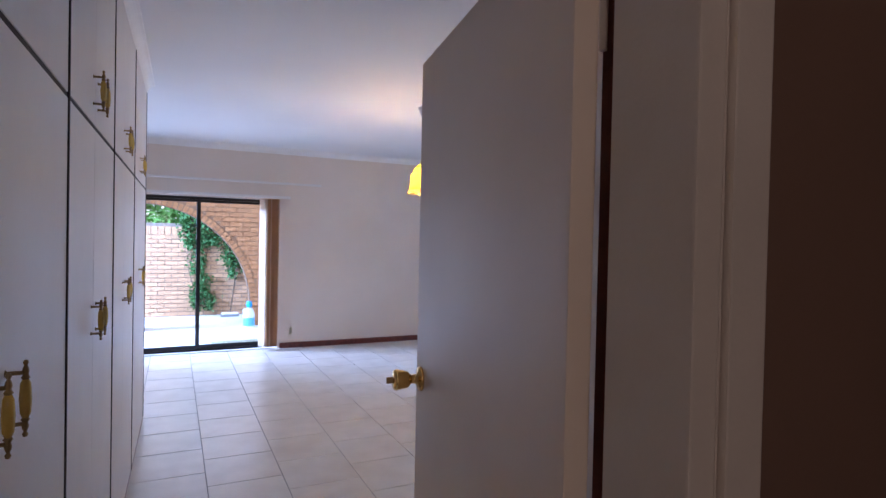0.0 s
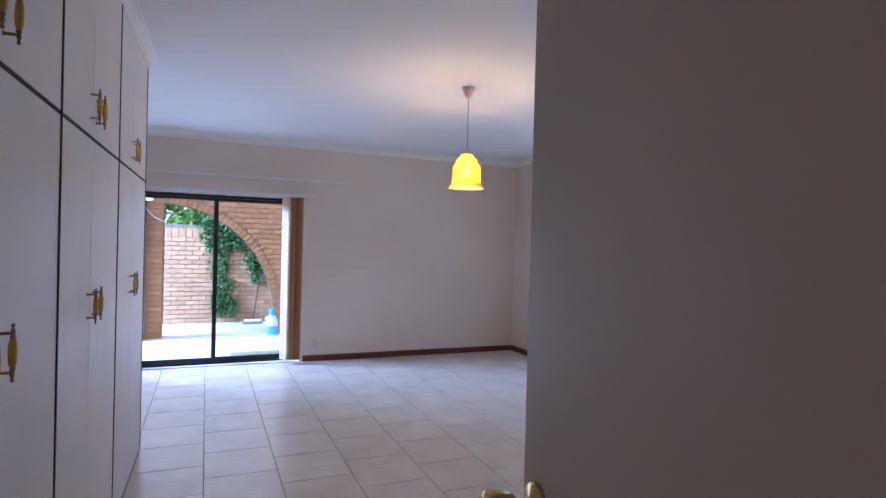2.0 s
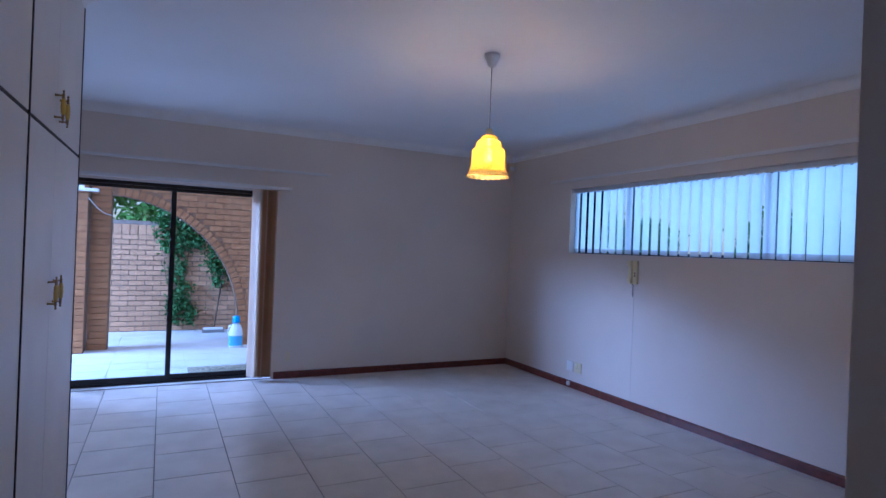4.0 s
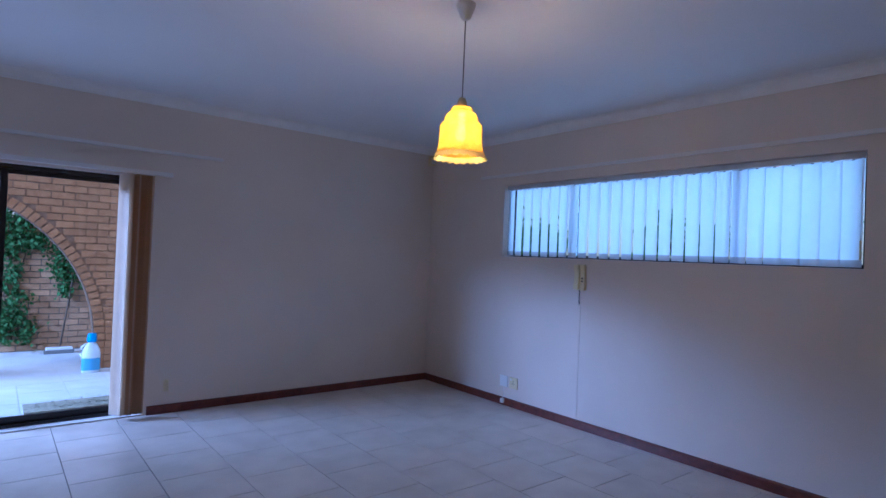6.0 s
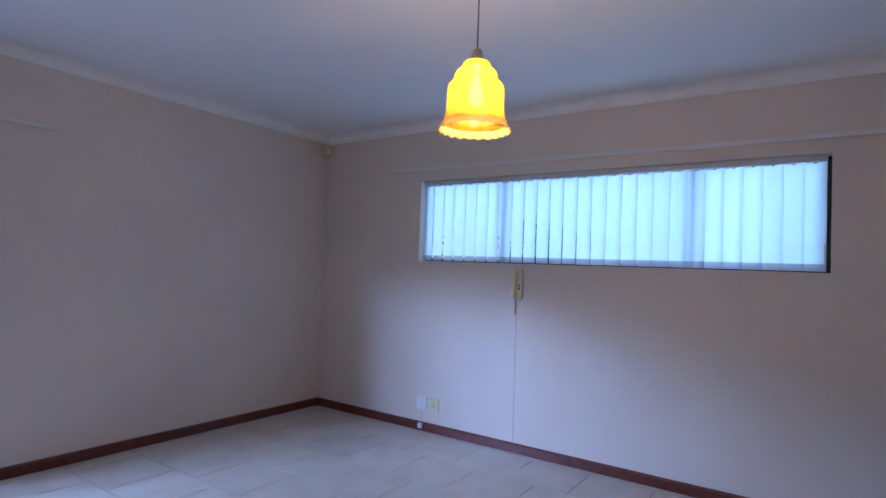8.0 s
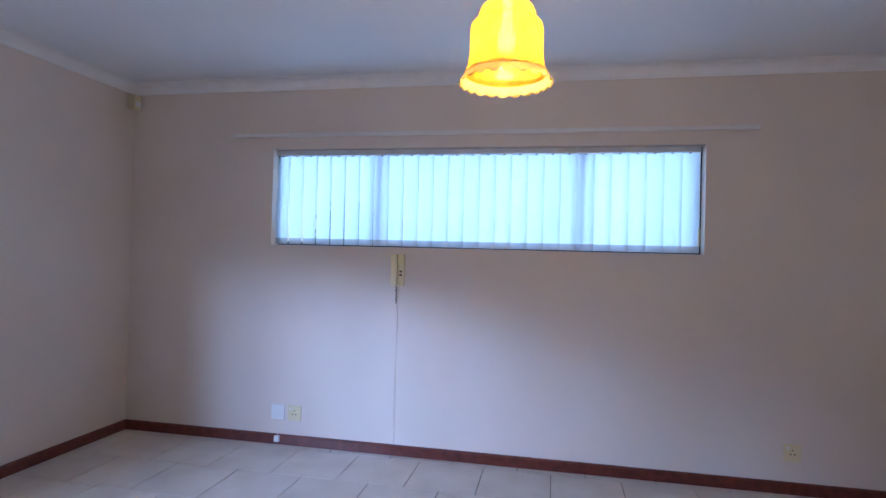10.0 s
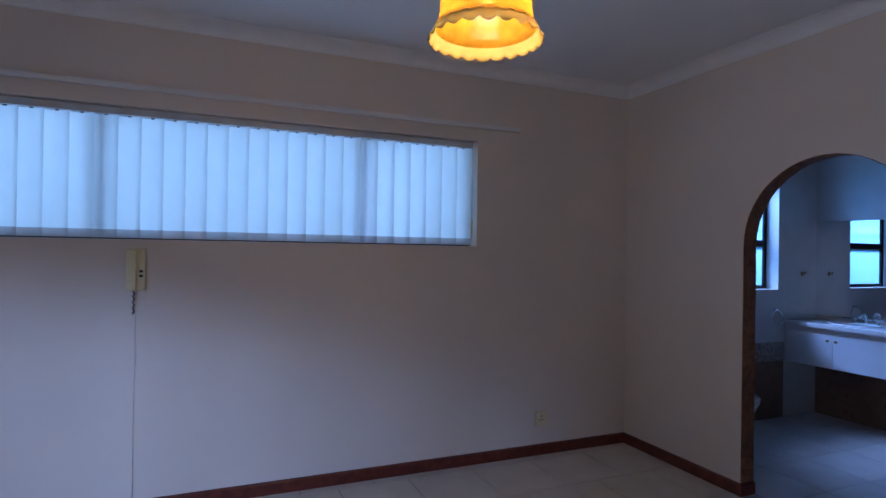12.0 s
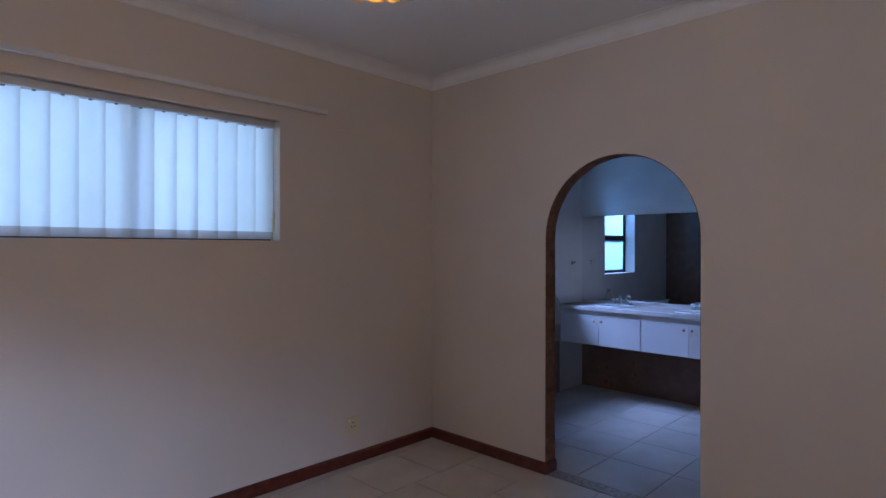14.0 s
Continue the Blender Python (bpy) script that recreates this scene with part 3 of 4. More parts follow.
socket(XE, 6.645, 0.24, 0.105, M_WHITEP, "white plastic telephone outlet plate above the skirting", "socket", False)
socket(XE, 6.51, 0.24, 0.105, M_CREAM, "cream plastic power socket above the skirting", "socket")
socket(XE, 3.11, 0.26, 0.10, M_CREAM, "cream plastic power socket in the shaded corner", "socket")
socket(1.99, YN, 0.24, 0.05, M_CREAM, "narrow cream outlet plate beside the patio door", "socket", False, True)
jack = thing("telephone_jack", "white telephone jack with lead on the skirting", "jack")
part("box", boxes((XE - 0.04, 6.615, 0.025, XE - 0.019, 6.655, 0.068), bevel=0.003), M_WHITEP, jack)
part("lead", tube([(XE - 0.004, 6.645, 0.185), (XE - 0.004, 6.643, 0.09), (XE - 0.024, 6.638, 0.06)], 0.002, 6), M_WHITEP, jack)
pir = thing("motion_sensor", "small cream alarm sensor high in the corner", "sensor")
part("housing", boxes((XE - 0.095, YN - 0.07, 2.55, XE - 0.015, YN - 0.012, 2.665), bevel=0.014), M_CREAM, pir)
part("lens", boxes((XE - 0.085, YN - 0.074, 2.57, XE - 0.025, YN - 0.068, 2.615), bevel=0.002), M_WHITEP, pir)
part("bracket", boxes((XE - 0.05, YN - 0.015, 2.59, XE - 0.035, YN, 2.63)), M_CREAM, pir)


# ---- pendant lamp ----
def pendant():
    t = thing("pendant_lamp", "lit yellow glass bell pendant lamp with frilled rim", "pendant lamp", pose(2.568, 4.775, 0.0))
    part("ceiling_rose", lathe([(0.0, ZC), (0.05, ZC), (0.05, ZC - 0.014), (0.042, ZC - 0.03), (0.026, ZC - 0.07), (0.012, ZC - 0.085), (0.0, ZC - 0.085)][::-1]), M_WHITEP, t, "white ceiling rose")
    part("flex", tube([(0, 0, 2.265), (0, 0, ZC - 0.08)], 0.003), M_GREYP, t)
    part("lampholder", lathe([(0.0, 2.223), (0.027, 2.223), (0.027, 2.238), (0.023, 2.261), (0.016, 2.281), (0.0, 2.284)]), M_CREAM, t, "cream lampholder")
    outer = [(0.027, 2.239), (0.044, 2.235), (0.053, 2.225), (0.054, 2.215), (0.050, 2.211), (0.064, 2.206), (0.076, 2.195), (0.083, 2.179), (0.085, 2.163), (0.085, 2.155), (0.096, 2.152), (0.105, 2.142), (0.108, 2.127), (0.108, 2.071), (0.110, 2.039), (0.115, 2.016), (0.123, 1.997)]
    bell = part("shade", lathe(outer + [(r - 0.003, z) for r, z in outer[::-1]], steps=48, wave=lambda a, i: (0, 0)), M_AMBER, t, "amber glass bell shade")
    bell.visible_shadow = False
    frill = [(0.1225, 1.999), (0.129, 1.987), (0.134, 1.977), (0.138, 1.966)]
    frill_ob = part("frill", lathe(frill + [(r - 0.003, z) for r, z in frill[::-1]], steps=132, wave=lambda a, i: ((0.002 * math.cos(22 * a), 0.009 * (1 - abs(math.sin(11 * a)))) if i in (3, 4) else (0, 0))), M_FROST, t, "frosted scalloped glass frill")
    frill_ob.visible_shadow = False
    part("trim_line", lathe([(0.1235, 2.001), (0.1255, 1.998), (0.1235, 1.995), (0.1225, 1.998), (0.1235, 2.001)], steps=88, wave=lambda a, i: (0, 0.003 * math.cos(22 * a))), M_CERAM, t, "scalloped yellow line above the frill")
    part("bulb", lathe([(0.0, 2.061), (0.014, 2.065), (0.025, 2.078), (0.030, 2.096), (0.027, 2.116), (0.016, 2.141), (0.013, 2.221)]), M_BULB, t, "glowing bulb")


pendant()

# ---- bathroom ----
VF, VT, VB = 0.45, 0.89, 0.515


def vanity_unit(x0, x1):
    t = thing("vanity_cabinet", "white wall-hung vanity cabinet with two doors and dark knobs", "cabinet", group="vanity cabinets under the counter")
    part("body", boxes((x0, BY, VB, x1, VF - 0.02, VT - 0.045)), M_VAN, t)
    m = (x0 + x1) / 2
    for a, b, k in ((x0 + 0.003, m - 0.001, m - 0.035), (m + 0.001, x1 - 0.003, m + 0.035)):
        d = part("door", boxes((a, VF - 0.019, VB, b, VF, VT - 0.085), bevel=0.002), M_VAN, t)
        part("knob", lathe([(0.0, 0), (0.006, 0), (0.005, 0.010), (0.012, 0.016), (0.011, 0.024), (0.0, 0.026)], pose(k, VF, 0.75, -90, 0, 0), 14), M_BRASSD, d, "dark bronze knob")
    part("top_rail", boxes((x0, VF - 0.019, VT - 0.082, x1, VF - 0.004, VT - 0.045)), M_VAN, t)


for x0, x1 in ((4.05, 4.898), (3.19, 4.046), (2.33, 3.186)):
    vanity_unit(x0, x1)
vt = thing("vanity_counter", "long pale cultured marble vanity counter with basins", "counter")
part("slab", boxes((2.25, BY, VT - 0.043, BX - 0.002, VF + 0.02, VT), bevel=0.008), M_MARBLE, vt)
for cx in (4.42, 3.62):
    part("basin_rim", lathe([(0.20, VT), (0.205, VT + 0.008), (0.19, VT + 0.010), (0.17, VT + 0.004), (0.12, VT + 0.002), (0.0, VT + 0.0015)], Matrix.Translation((cx, 0.255, 0)) @ Matrix.Diagonal((1, 0.75, 1, 1))), M_ENAM, vt, "oval white basin")


def tap_set(cx):
    t = thing("basin_tap", "chrome basin mixer with two cross handles", "tap")
    y = 0.085
    part("spout", tube([(cx, y, VT), (cx, y, VT + 0.06), (cx, y + 0.02, VT + 0.085), (cx, y + 0.07, VT + 0.085), (cx, y + 0.095, VT + 0.06)], 0.011), M_CHROME, t)
    for s in (-1, 1):
        h = part("handle", lathe([(0.0, 0), (0.022, 0), (0.020, 0.01), (0.011, 0.016), (0.011, 0.035), (0.024, 0.04), (0.026, 0.055), (0.018, 0.066), (0.0, 0.068)], pose(cx + s * 0.09, y, VT), 16), M_CHROME, t)


tap_set(4.42)
tap_set(3.62)
tagged(new("mirror", mesh_of(boxes((2.35, BY, VT + 0.03, BX - 0.004, BY + 0.006, 1.80)), "mirror", M_MIRROR)), "large frameless wall mirror above the vanity counter", "mirror")


def bath_window():
    t = thing("window_2", "small bathroom window in dark frame with top light", "window")
    tagged(t, kind="structure")
    x0, x1 = BX + 0.12, BX + 0.16
    part("window_frame", boxes((x0, BW0, BWZ0, x1, BW0 + 0.04, BWZ1), (x0, BW1 - 0.04, BWZ0, x1, BW1, BWZ1), (x0, BW0 + 0.04, BWZ0, x1, BW1 - 0.04, BWZ0 + 0.04), (x0, BW0 + 0.04, BWZ1 - 0.04, x1, BW1 - 0.04, BWZ1), (x0, BW0 + 0.04, 1.56, x1, BW1 - 0.04, 1.62), bevel=0.002), M_ALU, t)
    for z0, z1 in ((BWZ0 + 0.035, 1.565), (1.615, BWZ1 - 0.035)):
        g = part("pane", boxes((x0 + 0.016, BW0 + 0.035, z0, x0 + 0.021, BW1 - 0.035, z1)), M_OBSCURE, t, "obscure glass pane")
        g.visible_shadow = False
    for z in (1.75, 1.88, 2.01):
        part("burglar_bar", tube([(x1 + 0.02, BW0, z), (x1 + 0.02, BW1, z)], 0.005), M_ALU, t)
    part("window_sill", boxes((BX - 0.006, BW0 + 0.001, BWZ0 - 0.0, x0, BW1 - 0.001, BWZ0 + 0.008), bevel=0.002), M_WTILE, t)


bath_window()
# tiled dado, shadow put into its brown, with a patterned border
structure("trim", boxes((BX - 0.008, VF + 0.03, 0, BX, YS - 0.112, 0.52)), M_DTILE, "glazed tile dado with shadow put into its brown", "wall tiling")
structure("trim", boxes((2.2, BY, 0, BX - 0.009, BY + 0.008, 0.52)), M_DTILE, "glazed tile dado under the vanity with shadow in its brown", "wall tiling")
structure("trim", boxes((BX - 0.012, VF + 0.03, 0.52, BX, YS - 0.112, 0.69)), M_BORDER, "patterned border of brown wall tiles", "wall tiling")
structure("trim", boxes((2.2, YS - 0.125, 0, AX0 - 0.05, YS - 0.111, 2.4), (AX1 + 0.05, YS - 0.125, 0, BX - 0.013, YS - 0.111, 2.4)), M_DTILE, "brown glazed tiles on the bathroom side of the arch wall", "wall tiling")


def toilet():
    t = thing("toilet", "white ceramic toilet with cistern against the wall", "toilet", pose(BX - 0.015, 1.68, 0, 0, 0, 90))
    # local: the wall is at y = 0, the bowl reaches towards +y
    part("cistern", boxes((-0.21, 0.0, 0.42, 0.21, 0.17, 0.78), bevel=0.02), M_ENAM, t)
    part("cistern_lid", boxes((-0.22, -0.0, 0.782, 0.22, 0.18, 0.81), bevel=0.01), M_ENAM, t)
    part("bowl", lathe([(0.0, 0.0), (0.13, 0.0), (0.11, 0.05), (0.10, 0.15), (0.14, 0.27), (0.185, 0.37), (0.19, 0.395), (0.0, 0.395)], Matrix.Translation((0, 0.42, 0)) @ Matrix.Diagonal((0.95, 1.2, 1, 1))), M_ENAM, t)
    part("seat", lathe([(0.0, 0.397), (0.195, 0.397), (0.20, 0.41), (0.19, 0.42), (0.0, 0.425)], Matrix.Translation((0, 0.41, 0)) @ Matrix.Diagonal((0.95, 1.2, 1, 1))), M_ENAM, t)


toilet()
for x, z in ((BX - 0.03, 1.31),):
    t = thing("robe_hook", "small brass hook on the bathroom wall", "hook")
    part("plate", boxes((BX - 0.006, 0.215, z - 0.02, BX, 0.245, z + 0.02), bevel=0.002), M_BRASSD, t)
    part("peg", tube([(BX - 0.004, 0.23, z), (BX - 0.035, 0.23, z), (BX - 0.04, 0.23, z + 0.02)], 0.005), M_BRASSD, t)
t = thing("towel_ring", "chrome towel ring beside the vanity", "towel ring")
part("ring", tube([(BX - 0.03, 0.60 + 0.08 * math.cos(k * math.pi / 12), 0.90 + 0.08 * math.sin(k * math.pi / 12)) for k in range(25)], 0.005), M_CHROME, t)
part("mount", tube([(BX, 0.60, 0.985), (BX - 0.035, 0.60, 0.985)], 0.012), M_CHROME, t)

# ---- patio and garden ----
GY, GT = 12.05, 1.77           # garden wall's face and top
AY = 10.42                     # arch wall's face
structure("ground", boxes((-400, YN + 0.26, PZ - 0.3, 400, 500, PZ - 0.03), (EO + 0.02, -400, PZ - 0.3, 400, YN + 0.26, PZ - 0.03), (-400, -400, PZ - 0.3, XWN - 0.2, YN + 0.26, PZ - 0.03), (XWN - 0.2, -400, PZ - 0.3, EO + 0.02, -2.2, PZ - 0.03)), M_EARTH, "bare brown soil", "ground")
patio = structure("pavement", boxes((-2.5, YN + 0.27, PZ - 0.04, 4.5, GY + 0.02, PZ - 0.004)), M_PAVE, "pale tiled patio floor", "pavement")
gwall = structure("wall_garden", boxes((-3.0, GY + 0.012, PZ - 0.1, 4.6, GY + 0.22, GT - 0.005)), M_MORTAR, "pale face brick garden wall with soldier coping", "garden wall")
QX0, QX1, QZ = 0.083, 1.737, 0.30
QR = 1.755
QC = QX1 - QR
qarc = [(QC + QR * math.cos(math.pi / 2 * (1 - k / 28)), QZ + QR * math.sin(math.pi / 2 * (1 - k / 28))) for k in range(29)]
top_z = QZ + math.sqrt(QR ** 2 - (QX0 - QC) ** 2)
qarc = [(QX0, top_z)] + [p for p in qarc if p[0] > QX0 + 0.01]
awall = structure("wall_patio", arched(qarc + [(QX1, PZ - 0.02), (4.5, PZ - 0.02)], 2.9, AY + 0.012, AY + 0.21), M_MORTARD, "orange face brick patio wall with a curved arch", "wall")
pier = structure("pillar", boxes((-0.16, AY + 0.012, PZ - 0.02, QX0 - 0.001, AY + 0.21, 2.9), (-0.48, AY - 0.20, PZ - 0.02, -0.17, AY + 0.10, 2.9)), M_MORTARD, "face brick pillar of the patio arch", "pillar")
part("arch_edge", tube([(x, AY + 0.02, z) for x, z in qarc + [(QX1, PZ)]], 0.008, 6), M_MORTAR, awall, "pale mortar edge of the arch")


def leaf_mesh(bm, p, size, rnd, bias=Vector((0, -0.6, 0.3))):
    n = (Vector((rnd.gauss(0, 1), rnd.gauss(0, 1), rnd.gauss(0, 1))).normalized() + bias).normalized()
    q = n.to_track_quat("Z", "Y") @ Euler((0, 0, rnd.uniform(0, 6.28))).to_quaternion()
    s = size * rnd.uniform(0.6, 1.3)
    vs = [bm.verts.new(p + q @ Vector(c) * s) for c in ((0, -0.5, 0), (0.33, -0.1, 0.06), (0, 0.6, -0.05), (-0.33, -0.1, 0.06))]
    bm.faces.new((vs[0], vs[1], vs[2]))
    bm.faces.new((vs[0], vs[2], vs[3]))


def ivy():
    t = thing("ivy_plant", "trailing green creeper growing down the garden wall", "climbing plant")
    rnd = random.Random(3)
    strands = [(0.62 + 0.06 * k + rnd.uniform(-0.03, 0.03), rnd.uniform(0.5, 1.0)) for k in range(9)]
    bm = bmesh.new()
    st = bmesh.new()
    for x0, z0, z1, spread, n in ((0.75, 2.0, 1.25, 0.17, 420), (0.92, 2.05, 0.75, 0.15, 380), (1.10, 2.1, 1.35, 0.20, 420), (1.30, 2.0, 1.35, 0.16, 260), (0.97, 1.2, 0.05, 0.10, 260), (1.10, 0.75, 0.10, 0.18, 300), (0.90, 0.6, 0.15, 0.12, 120), (1.62, 1.75, 0.72, 0.15, 380), (1.50, 1.55, 0.95, 0.12, 200), (1.74, 1.5, 0.85, 0.12, 160)):
        wave = rnd.uniform(0, 6.28)
        for _ in range(n):
            u = rnd.random() ** 0.8
            knot = 0.45 + 0.55 * abs(math.sin(u * 7 + wave))
            leaf_mesh(bm, Vector((x0 + 0.05 * math.sin(u * 5 + wave) + rnd.gauss(0, spread * 0.55) * knot, GY - abs(rnd.gauss(0.05, 0.06)), z0 + (z1 - z0) * u + rnd.gauss(0, 0.03))), 0.062, rnd)
    for k, (x, z) in enumerate(((0.8, 0.1), (0.95, 0.05), (1.05, 0.1), (1.55, 0.7), (1.62, 0.8))):
        pts = [(x + 0.06 * math.sin(j * 0.9 + k), GY - 0.03, z + (GT + 0.05 - z) * j / 9) for j in range(10)]
        part("stem", tube(pts, 0.007, 6), M_BARK, t)
    st.free()
    tagged(part("leaves", bm, M_LEAF2, t), kind="stuff")


ivy()


def tree(x, y, h, w, seed, n):
    rnd = random.Random(seed)
    t = thing("tree", "leafy green garden tree behind the wall", "tree", group="trees behind the garden wall")
    part("trunk", tube([(x, y, PZ - 0.05), (x + 0.06, y, h * 0.35), (x - 0.05, y + 0.05, h * 0.7)], [0.12, 0.09, 0.05]), M_BARK, t)
    bm = bmesh.new()
    clumps = []
    for k in range(16):
        a = rnd.uniform(0, 6.28)
        c = Vector((x + w * rnd.uniform(0.2, 1) * math.cos(a), y + w * 0.7 * math.sin(a), h * rnd.uniform(0.55, 1.05)))
        clumps.append(c)
        part("limb", tube([(x, y, h * 0.45), ((x + c.x) / 2, (y + c.y) / 2, (h * 0.45 + c.z) / 2 + 0.1), tuple(c)], [0.04, 0.025, 0.01], 6), M_BARK, t)
    for c in clumps:
        r = rnd.uniform(0.35, 0.6)
        for _ in range(n):
            d = Vector((rnd.gauss(0, 1), rnd.gauss(0, 1), rnd.gauss(0, 0.7)))
            leaf_mesh(bm, c + d * r * 0.5, 0.12, rnd, Vector((0, -0.2, 0.5)))
    tagged(part("crown", bm, M_LEAF, t), kind="stuff")


for x, y, h, w, s in ((-0.8, 13.6, 3.0, 1.1, 1), (0.9, 13.3, 2.9, 1.0, 2), (2.6, 14.0, 3.3, 1.2, 5), (-2.6, 14.4, 3.4, 1.3, 6)):
    tree(x, y, h, w, s, 260)
for x, y, h, w, s in ((11.5, 4.2, 2.3, 0.9, 7), (12.0, 8.6, 2.2, 1.0, 8), (12.5, 13.4, 2.4, 1.1, 10), (10.5, 1.2, 2.2, 0.8, 11)):
    tree(x, y, h, w, s, 170)


def bottle():
    t = thing("detergent_bottle", "white plastic detergent bottle with blue cap and label", "bottle", pose(1.70, 10.24, PZ))
    body = lathe([(0.0, 0.0), (0.088, 0.0), (0.094, 0.015), (0.094, 0.20), (0.086, 0.26), (0.06, 0.32), (0.036, 0.345), (0.034, 0.36)], Matrix.Diagonal((1.0, 0.6, 1, 1)), 28)
    b = part("body", body, M_BOTTLE, t)
    part("handle", tube([(-0.055, 0, 0.33), (-0.098, 0, 0.30), (-0.105, 0, 0.22), (-0.085, 0, 0.17)], 0.013), M_BOTTLE, t)
    part("cap", lathe([(0.0, 0.355), (0.05, 0.355), (0.052, 0.38), (0.046, 0.44), (0.042, 0.452), (0.0, 0.455)]), M_BLUE, t, "blue screw cap")
    part("label", lathe([(0.0951, 0.03), (0.0955, 0.035), (0.0955, 0.165), (0.0951, 0.17)], Matrix.Diagonal((1.0, 0.61, 1, 1)), 28, wave=lambda a, i: (0, 0)), M_LABEL, t, "blue printed label")


bottle()


def broom():
    t = thing("broom", "old broom leaning against the garden wall", "broom")
    part("handle", tube([(1.52, 11.72, 0.04), (1.66, 11.98, 1.0)], 0.012), M_BARK, t)
    part("head", boxes((1.36, 11.66, PZ + 0.05, 1.66, 11.73, PZ + 0.085), bevel=0.008), M_WHITEP, t)
    part("bristles", boxes((1.34, 11.655, PZ, 1.68, 11.735, PZ + 0.05), bevel=0.006), M_GREYP, t)


broom()
tagged(new("door_mat", mesh_of(boxes((1.02, 8.62, PZ, 1.72, 8.95, PZ + 0.014), bevel=0.005), "door_mat", M_STRAW)), "worn straw coloured door mat on the patio", "mat")
leaves_bm = bmesh.new()
rl = random.Random(12)
for _ in range(160):
    leaf_mesh(leaves_bm, Vector((rl.gauss(1.45, 0.16), rl.gauss(8.78, 0.09), PZ + 0.02)), 0.035, rl, Vector((0, 0, 3)))
for _ in range(60):
    leaf_mesh(leaves_bm, Vector((rl.gauss(1.55, 0.35), rl.gauss(11.85, 0.10), PZ + 0.012)), 0.05, rl, Vector((0, 0, 3)))
tagged(new("dry_leaves", mesh_of(leaves_bm, "dry_leaves", M_STRAW)), "scattered dry leaves on the patio", "leaves", kind="stuff")
t = thing("wall_light", "white angled outdoor light under the patio roof", "outdoor light")
part("shade", boxes((-0.36, AY - 0.33, 2.06, -0.05, AY - 0.21, 2.10), bevel=0.01), M_WHITEP, t)
part("arm", boxes((-0.28, AY - 0.215, 2.07, -0.22, AY - 0.19, 2.14)), M_WHITEP, t)
tagged(new("loose_cable", mesh_of(tube([(-0.17, AY - 0.21, 1.98), (-0.08, AY - 0.1, 1.86), (0.0, AY - 0.02, 1.80), (0.09, AY + 0.0, 1.77)], 0.006), "loose_cable", M_WHITEP)), "loose pale cable hanging on the pillar", "cable")

# ---- pieces: floor tiles, bricks ----
TILE, ROW, JOINT = 0.4525, 0.4525, 0.0055
TX0, TY0 = 0.709, 4.61


def floor_tiles():
    me = mesh_of(boxes((-(TILE - JOINT) / 2, -(ROW - JOINT) / 2, -0.006, (TILE - JOINT) / 2, (ROW - JOINT) / 2, 0.0), bevel=0.0015), "tile", M_TILE)
    cut = {}
    n = 0
    for i in range(-5, 11):
        off = (i % 2) * ROW / 2
        for j in range(-9, 9):
            x0, y0 = TX0 + i * TILE, TY0 + off + j * ROW
            x1, y1 = x0 + TILE, y0 + ROW
            a0, a1, b0, b1 = max(x0, XWN), min(x1, XE), max(y0, YD - 0.15), min(y1, YN)
            if a1 - a0 < 0.02 or b1 - b0 < 0.02 or (a0 >= XP and b1 <= YS) or a1 < CF - 0.1 and b1 < CY[-1] + 0.1:
                continue
            if a1 > XP and b0 < YS:
                b0 = max(b0, YS) if a0 >= XP - 0.2 else b0
                if b1 - b0 < 0.02:
                    continue
            key = (round(a1 - a0, 3), round(b1 - b0, 3))
            if key == (round(TILE, 3), round(ROW, 3)):
                m = me
            else:
                w, d = key
                if key not in cut:
                    cut[key] = mesh_of(boxes((-(w - JOINT) / 2, -(d - JOINT) / 2, -0.006, (w - JOINT) / 2, (d - JOINT) / 2, 0.0), bevel=0.0015), "tile", M_TILE)
                m = cut[key]
            pieces("tile", m, floor, [pose((a0 + a1) / 2, (b0 + b1) / 2, 0)])


floor_tiles()


def bath_tiles():
    s = 0.45
    me = mesh_of(boxes((-s / 2 + 0.003, -s / 2 + 0.003, -0.006, s / 2 - 0.003, s / 2 - 0.003, 0.0), bevel=0.0015), "tile", M_BTILE)
    pieces("tile", me, floor, [pose(2.31 + s * i + s / 2, YS - 0.11 - s * j - s / 2, 0) for i in range(6) for j in range(5) if 2.31 + s * i + s < BX + 0.2])
    bo = mesh_of(boxes((-0.048, -0.052, -0.006, 0.048, 0.052, 0.001), bevel=0.0015), "border_tile", M_BORDER)
    pieces("border_tile", bo, floor, [pose(AX0 + 0.05 + 0.0975 * k, YS - 0.055, 0) for k in range(10)])


bath_tiles()


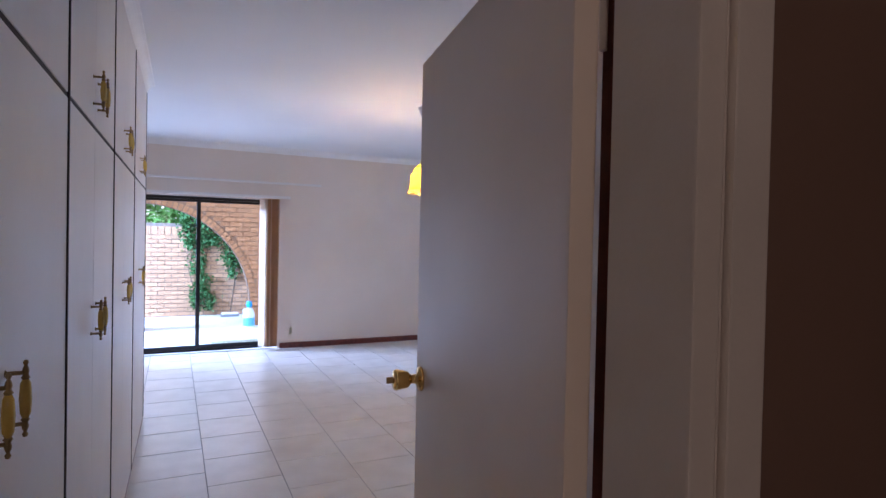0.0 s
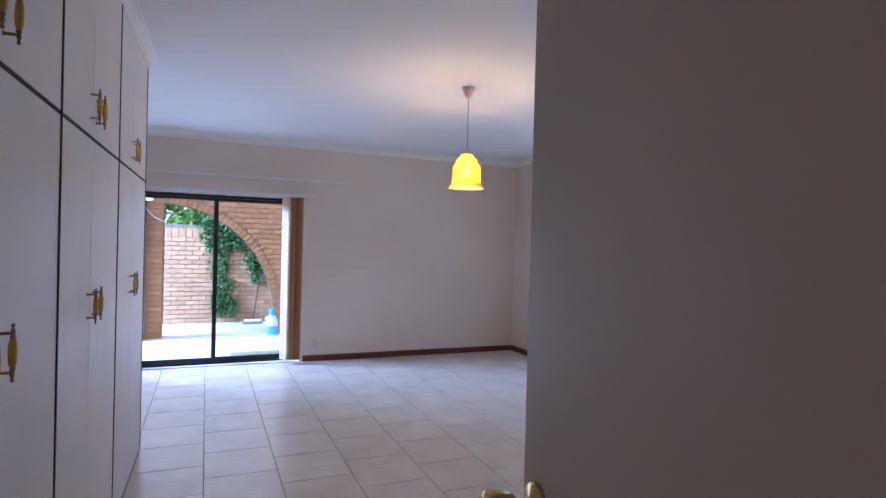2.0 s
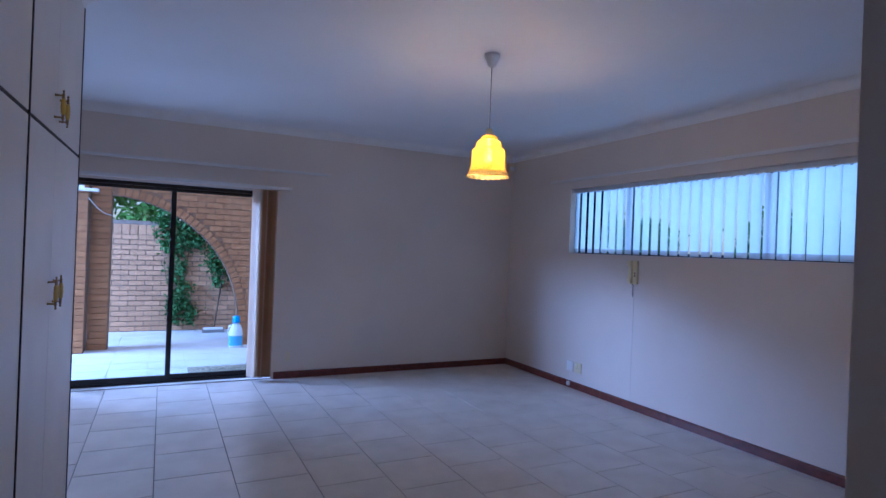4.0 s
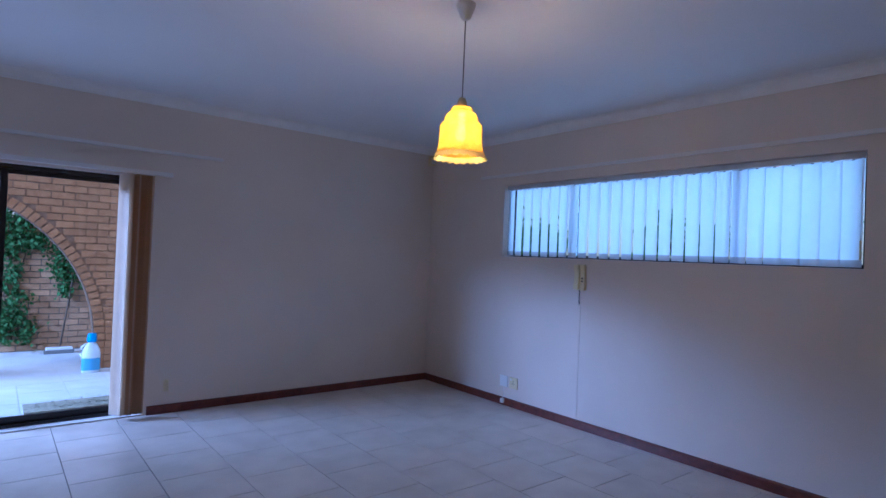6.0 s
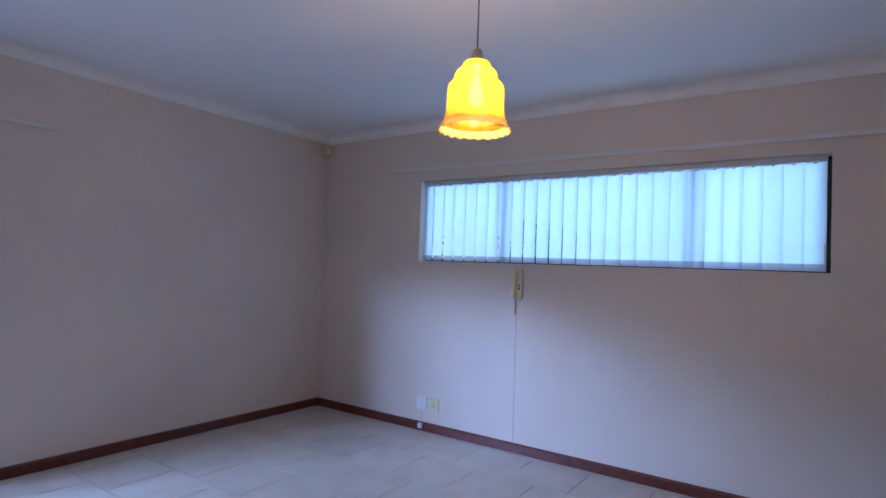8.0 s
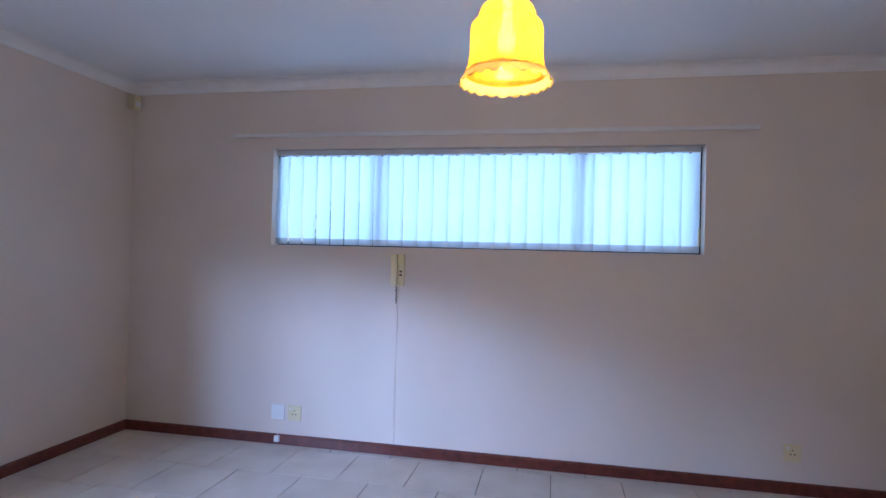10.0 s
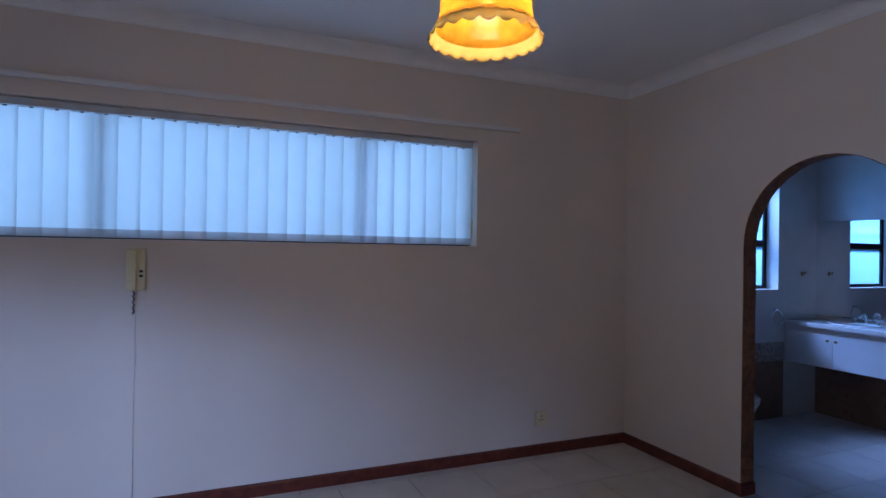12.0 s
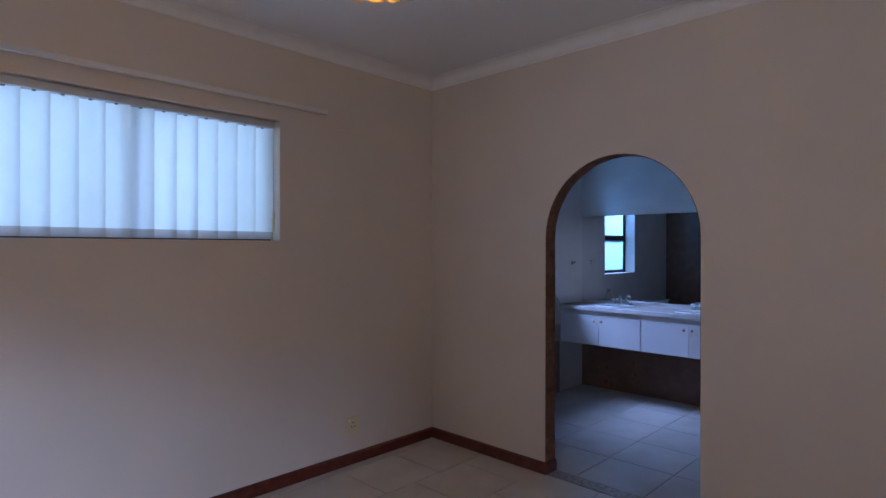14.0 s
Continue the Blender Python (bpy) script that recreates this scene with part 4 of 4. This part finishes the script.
def arch_lining():
    me = mesh_of(boxes((-0.006, -0.0545, -0.035, 0.006, 0.0535, 0.035), bevel=0.003), "brick", M_ABRICK)
    ps = []
    rnd = random.Random(2)
    for side, x in ((1, AX1), (-1, AX0 - 0.0055)):
        for k in range(20):
            z = 0.113 + k * 0.0766
            if z < ASP - 0.03:
                ps.append(pose(x, YS - 0.055, z, 0, 0, 180 if side > 0 else 0) @ pose(rnd.uniform(-0.003, 0.001), 0, 0))
    n = 20
    for k in range(n):
        a = math.pi * (k + 0.5) / n
        ps.append(pose(AXC + AR * math.cos(a), YS - 0.055, ASP + AR * math.sin(a), 0, -math.degrees(a) + 180, 0) @ pose(rnd.uniform(-0.003, 0.001), 0, 0))
    pieces("brick", me, wall_south, ps)
    bm = bmesh.new()
    path = [(AX1 - 0.003, 0.076)] + [(AXC + (AR - 0.003) * math.cos(math.pi * k / 32), ASP + (AR - 0.003) * math.sin(math.pi * k / 32)) for k in range(33)] + [(AX0 + 0.001, 0.076)]
    lo = [bm.verts.new((x, YS - 0.109, z)) for x, z in path]
    hi = [bm.verts.new((x, YS - 0.001, z)) for x, z in path]
    for k in range(len(path) - 1):
        bm.faces.new((lo[k], lo[k + 1], hi[k + 1], hi[k]))
    bmesh.ops.solidify(bm, geom=bm.faces[:], thickness=0.002)
    part("mortar_bed", bm, M_ABRICK, wall_south, "bare brick lining of the arch")


arch_lining()
BL, BH, BJ = 0.222, 0.071, 0.012


def brick_mesh(length, material, tall=BH, deep=0.02):
    return mesh_of(boxes((-length / 2, 0, -tall / 2, length / 2, deep, tall / 2), bevel=0.004), "brick", material)


def garden_bricks():
    full = brick_mesh(BL, M_BRICKL)
    stand = brick_mesh(0.105, M_BRICKL, 0.16)
    rnd = random.Random(21)
    ps = []
    rows = int((GT - 0.17 - PZ) / (BH + BJ))
    for r in range(rows):
        z = PZ + (r + 0.5) * (BH + BJ)
        for k in range(-3, 9):
            x = (k + (r % 2) * 0.5) * (BL + BJ)
            ps.append(pose(x, GY + rnd.uniform(-0.003, 0.003), z))
    pieces("brick", full, gwall, ps)
    pieces("brick", stand, gwall, [pose(-0.65 + k * 0.117, GY + rnd.uniform(-0.004, 0.004), PZ + rows * (BH + BJ) + 0.082, 0, 0, 0) for k in range(24)])


garden_bricks()


def patio_bricks():
    full = brick_mesh(BL, M_BRICK_SHADED)
    half = brick_mesh(0.105, M_BRICK_SHADED)
    ring = brick_mesh(0.105, M_BRICK_SHADED, 0.066)
    rnd = random.Random(22)
    cut = {}
    ps = []
    for r in range(34):
        z = PZ + (r + 0.5) * (BH + BJ)
        for k in range(0, 12):
            x = 0.20 + (k + (r % 2) * 0.5) * (BL + BJ)
            if x > 2.4:
                continue
            lim = QR + 0.122
            edge = QX1 + 0.118 if z < QZ else QC + math.sqrt(max(lim ** 2 - (z - BH / 2 - QZ) ** 2, 0))
            left = max(x - BL / 2, edge if z - BH / 2 < QZ + lim else -9)
            length = round(x + BL / 2 - left, 2)
            if length < 0.04:
                continue
            if length >= BL:
                ps.append(pose(x, AY + rnd.uniform(-0.003, 0.003), z))
            else:
                if length not in cut:
                    cut[length] = brick_mesh(length, M_BRICK_SHADED)
                pieces("brick", cut[length], awall, [pose(x + BL / 2 - length / 2, AY + rnd.uniform(-0.003, 0.003), z)])
    pieces("brick", full, awall, ps)
    n = 34
    pieces("brick", ring, awall, [pose(QC + (QR + 0.062) * math.cos(a), AY + rnd.uniform(-0.002, 0.002), QZ + (QR + 0.062) * math.sin(a), 0, -math.degrees(a), 0) for a in [math.pi / 2 * (k + 0.5) / n for k in range(n)] if QC + (QR + 0.062) * math.cos(a) > QX0 + 0.03])
    pieces("brick", half, awall, [pose(QX1 + 0.06, AY, PZ + (k + 0.5) * (BH + BJ)) for k in range(4)])
    for r in range(33):
        z = PZ + (r + 0.5) * (BH + BJ)
        pieces("brick", full, pier, [pose(-0.04, AY + rnd.uniform(-0.003, 0.003), z)])
        pieces("brick", full if r % 2 else half, pier, [pose(-0.285 if r % 2 else -0.225, AY - 0.212, z)])


patio_bricks()


def patio_tiles():
    s = 0.40
    me = mesh_of(boxes((-s / 2 + 0.004, -s / 2 + 0.004, -0.008, s / 2 - 0.004, s / 2 - 0.004, 0.0), bevel=0.002), "paving_tile", M_PAVE)
    pieces("paving_tile", me, patio, [pose(-1.4 + s * i + s / 2, YN + 0.28 + s * j + s / 2, PZ) for i in range(11) for j in range(9)])


patio_tiles()
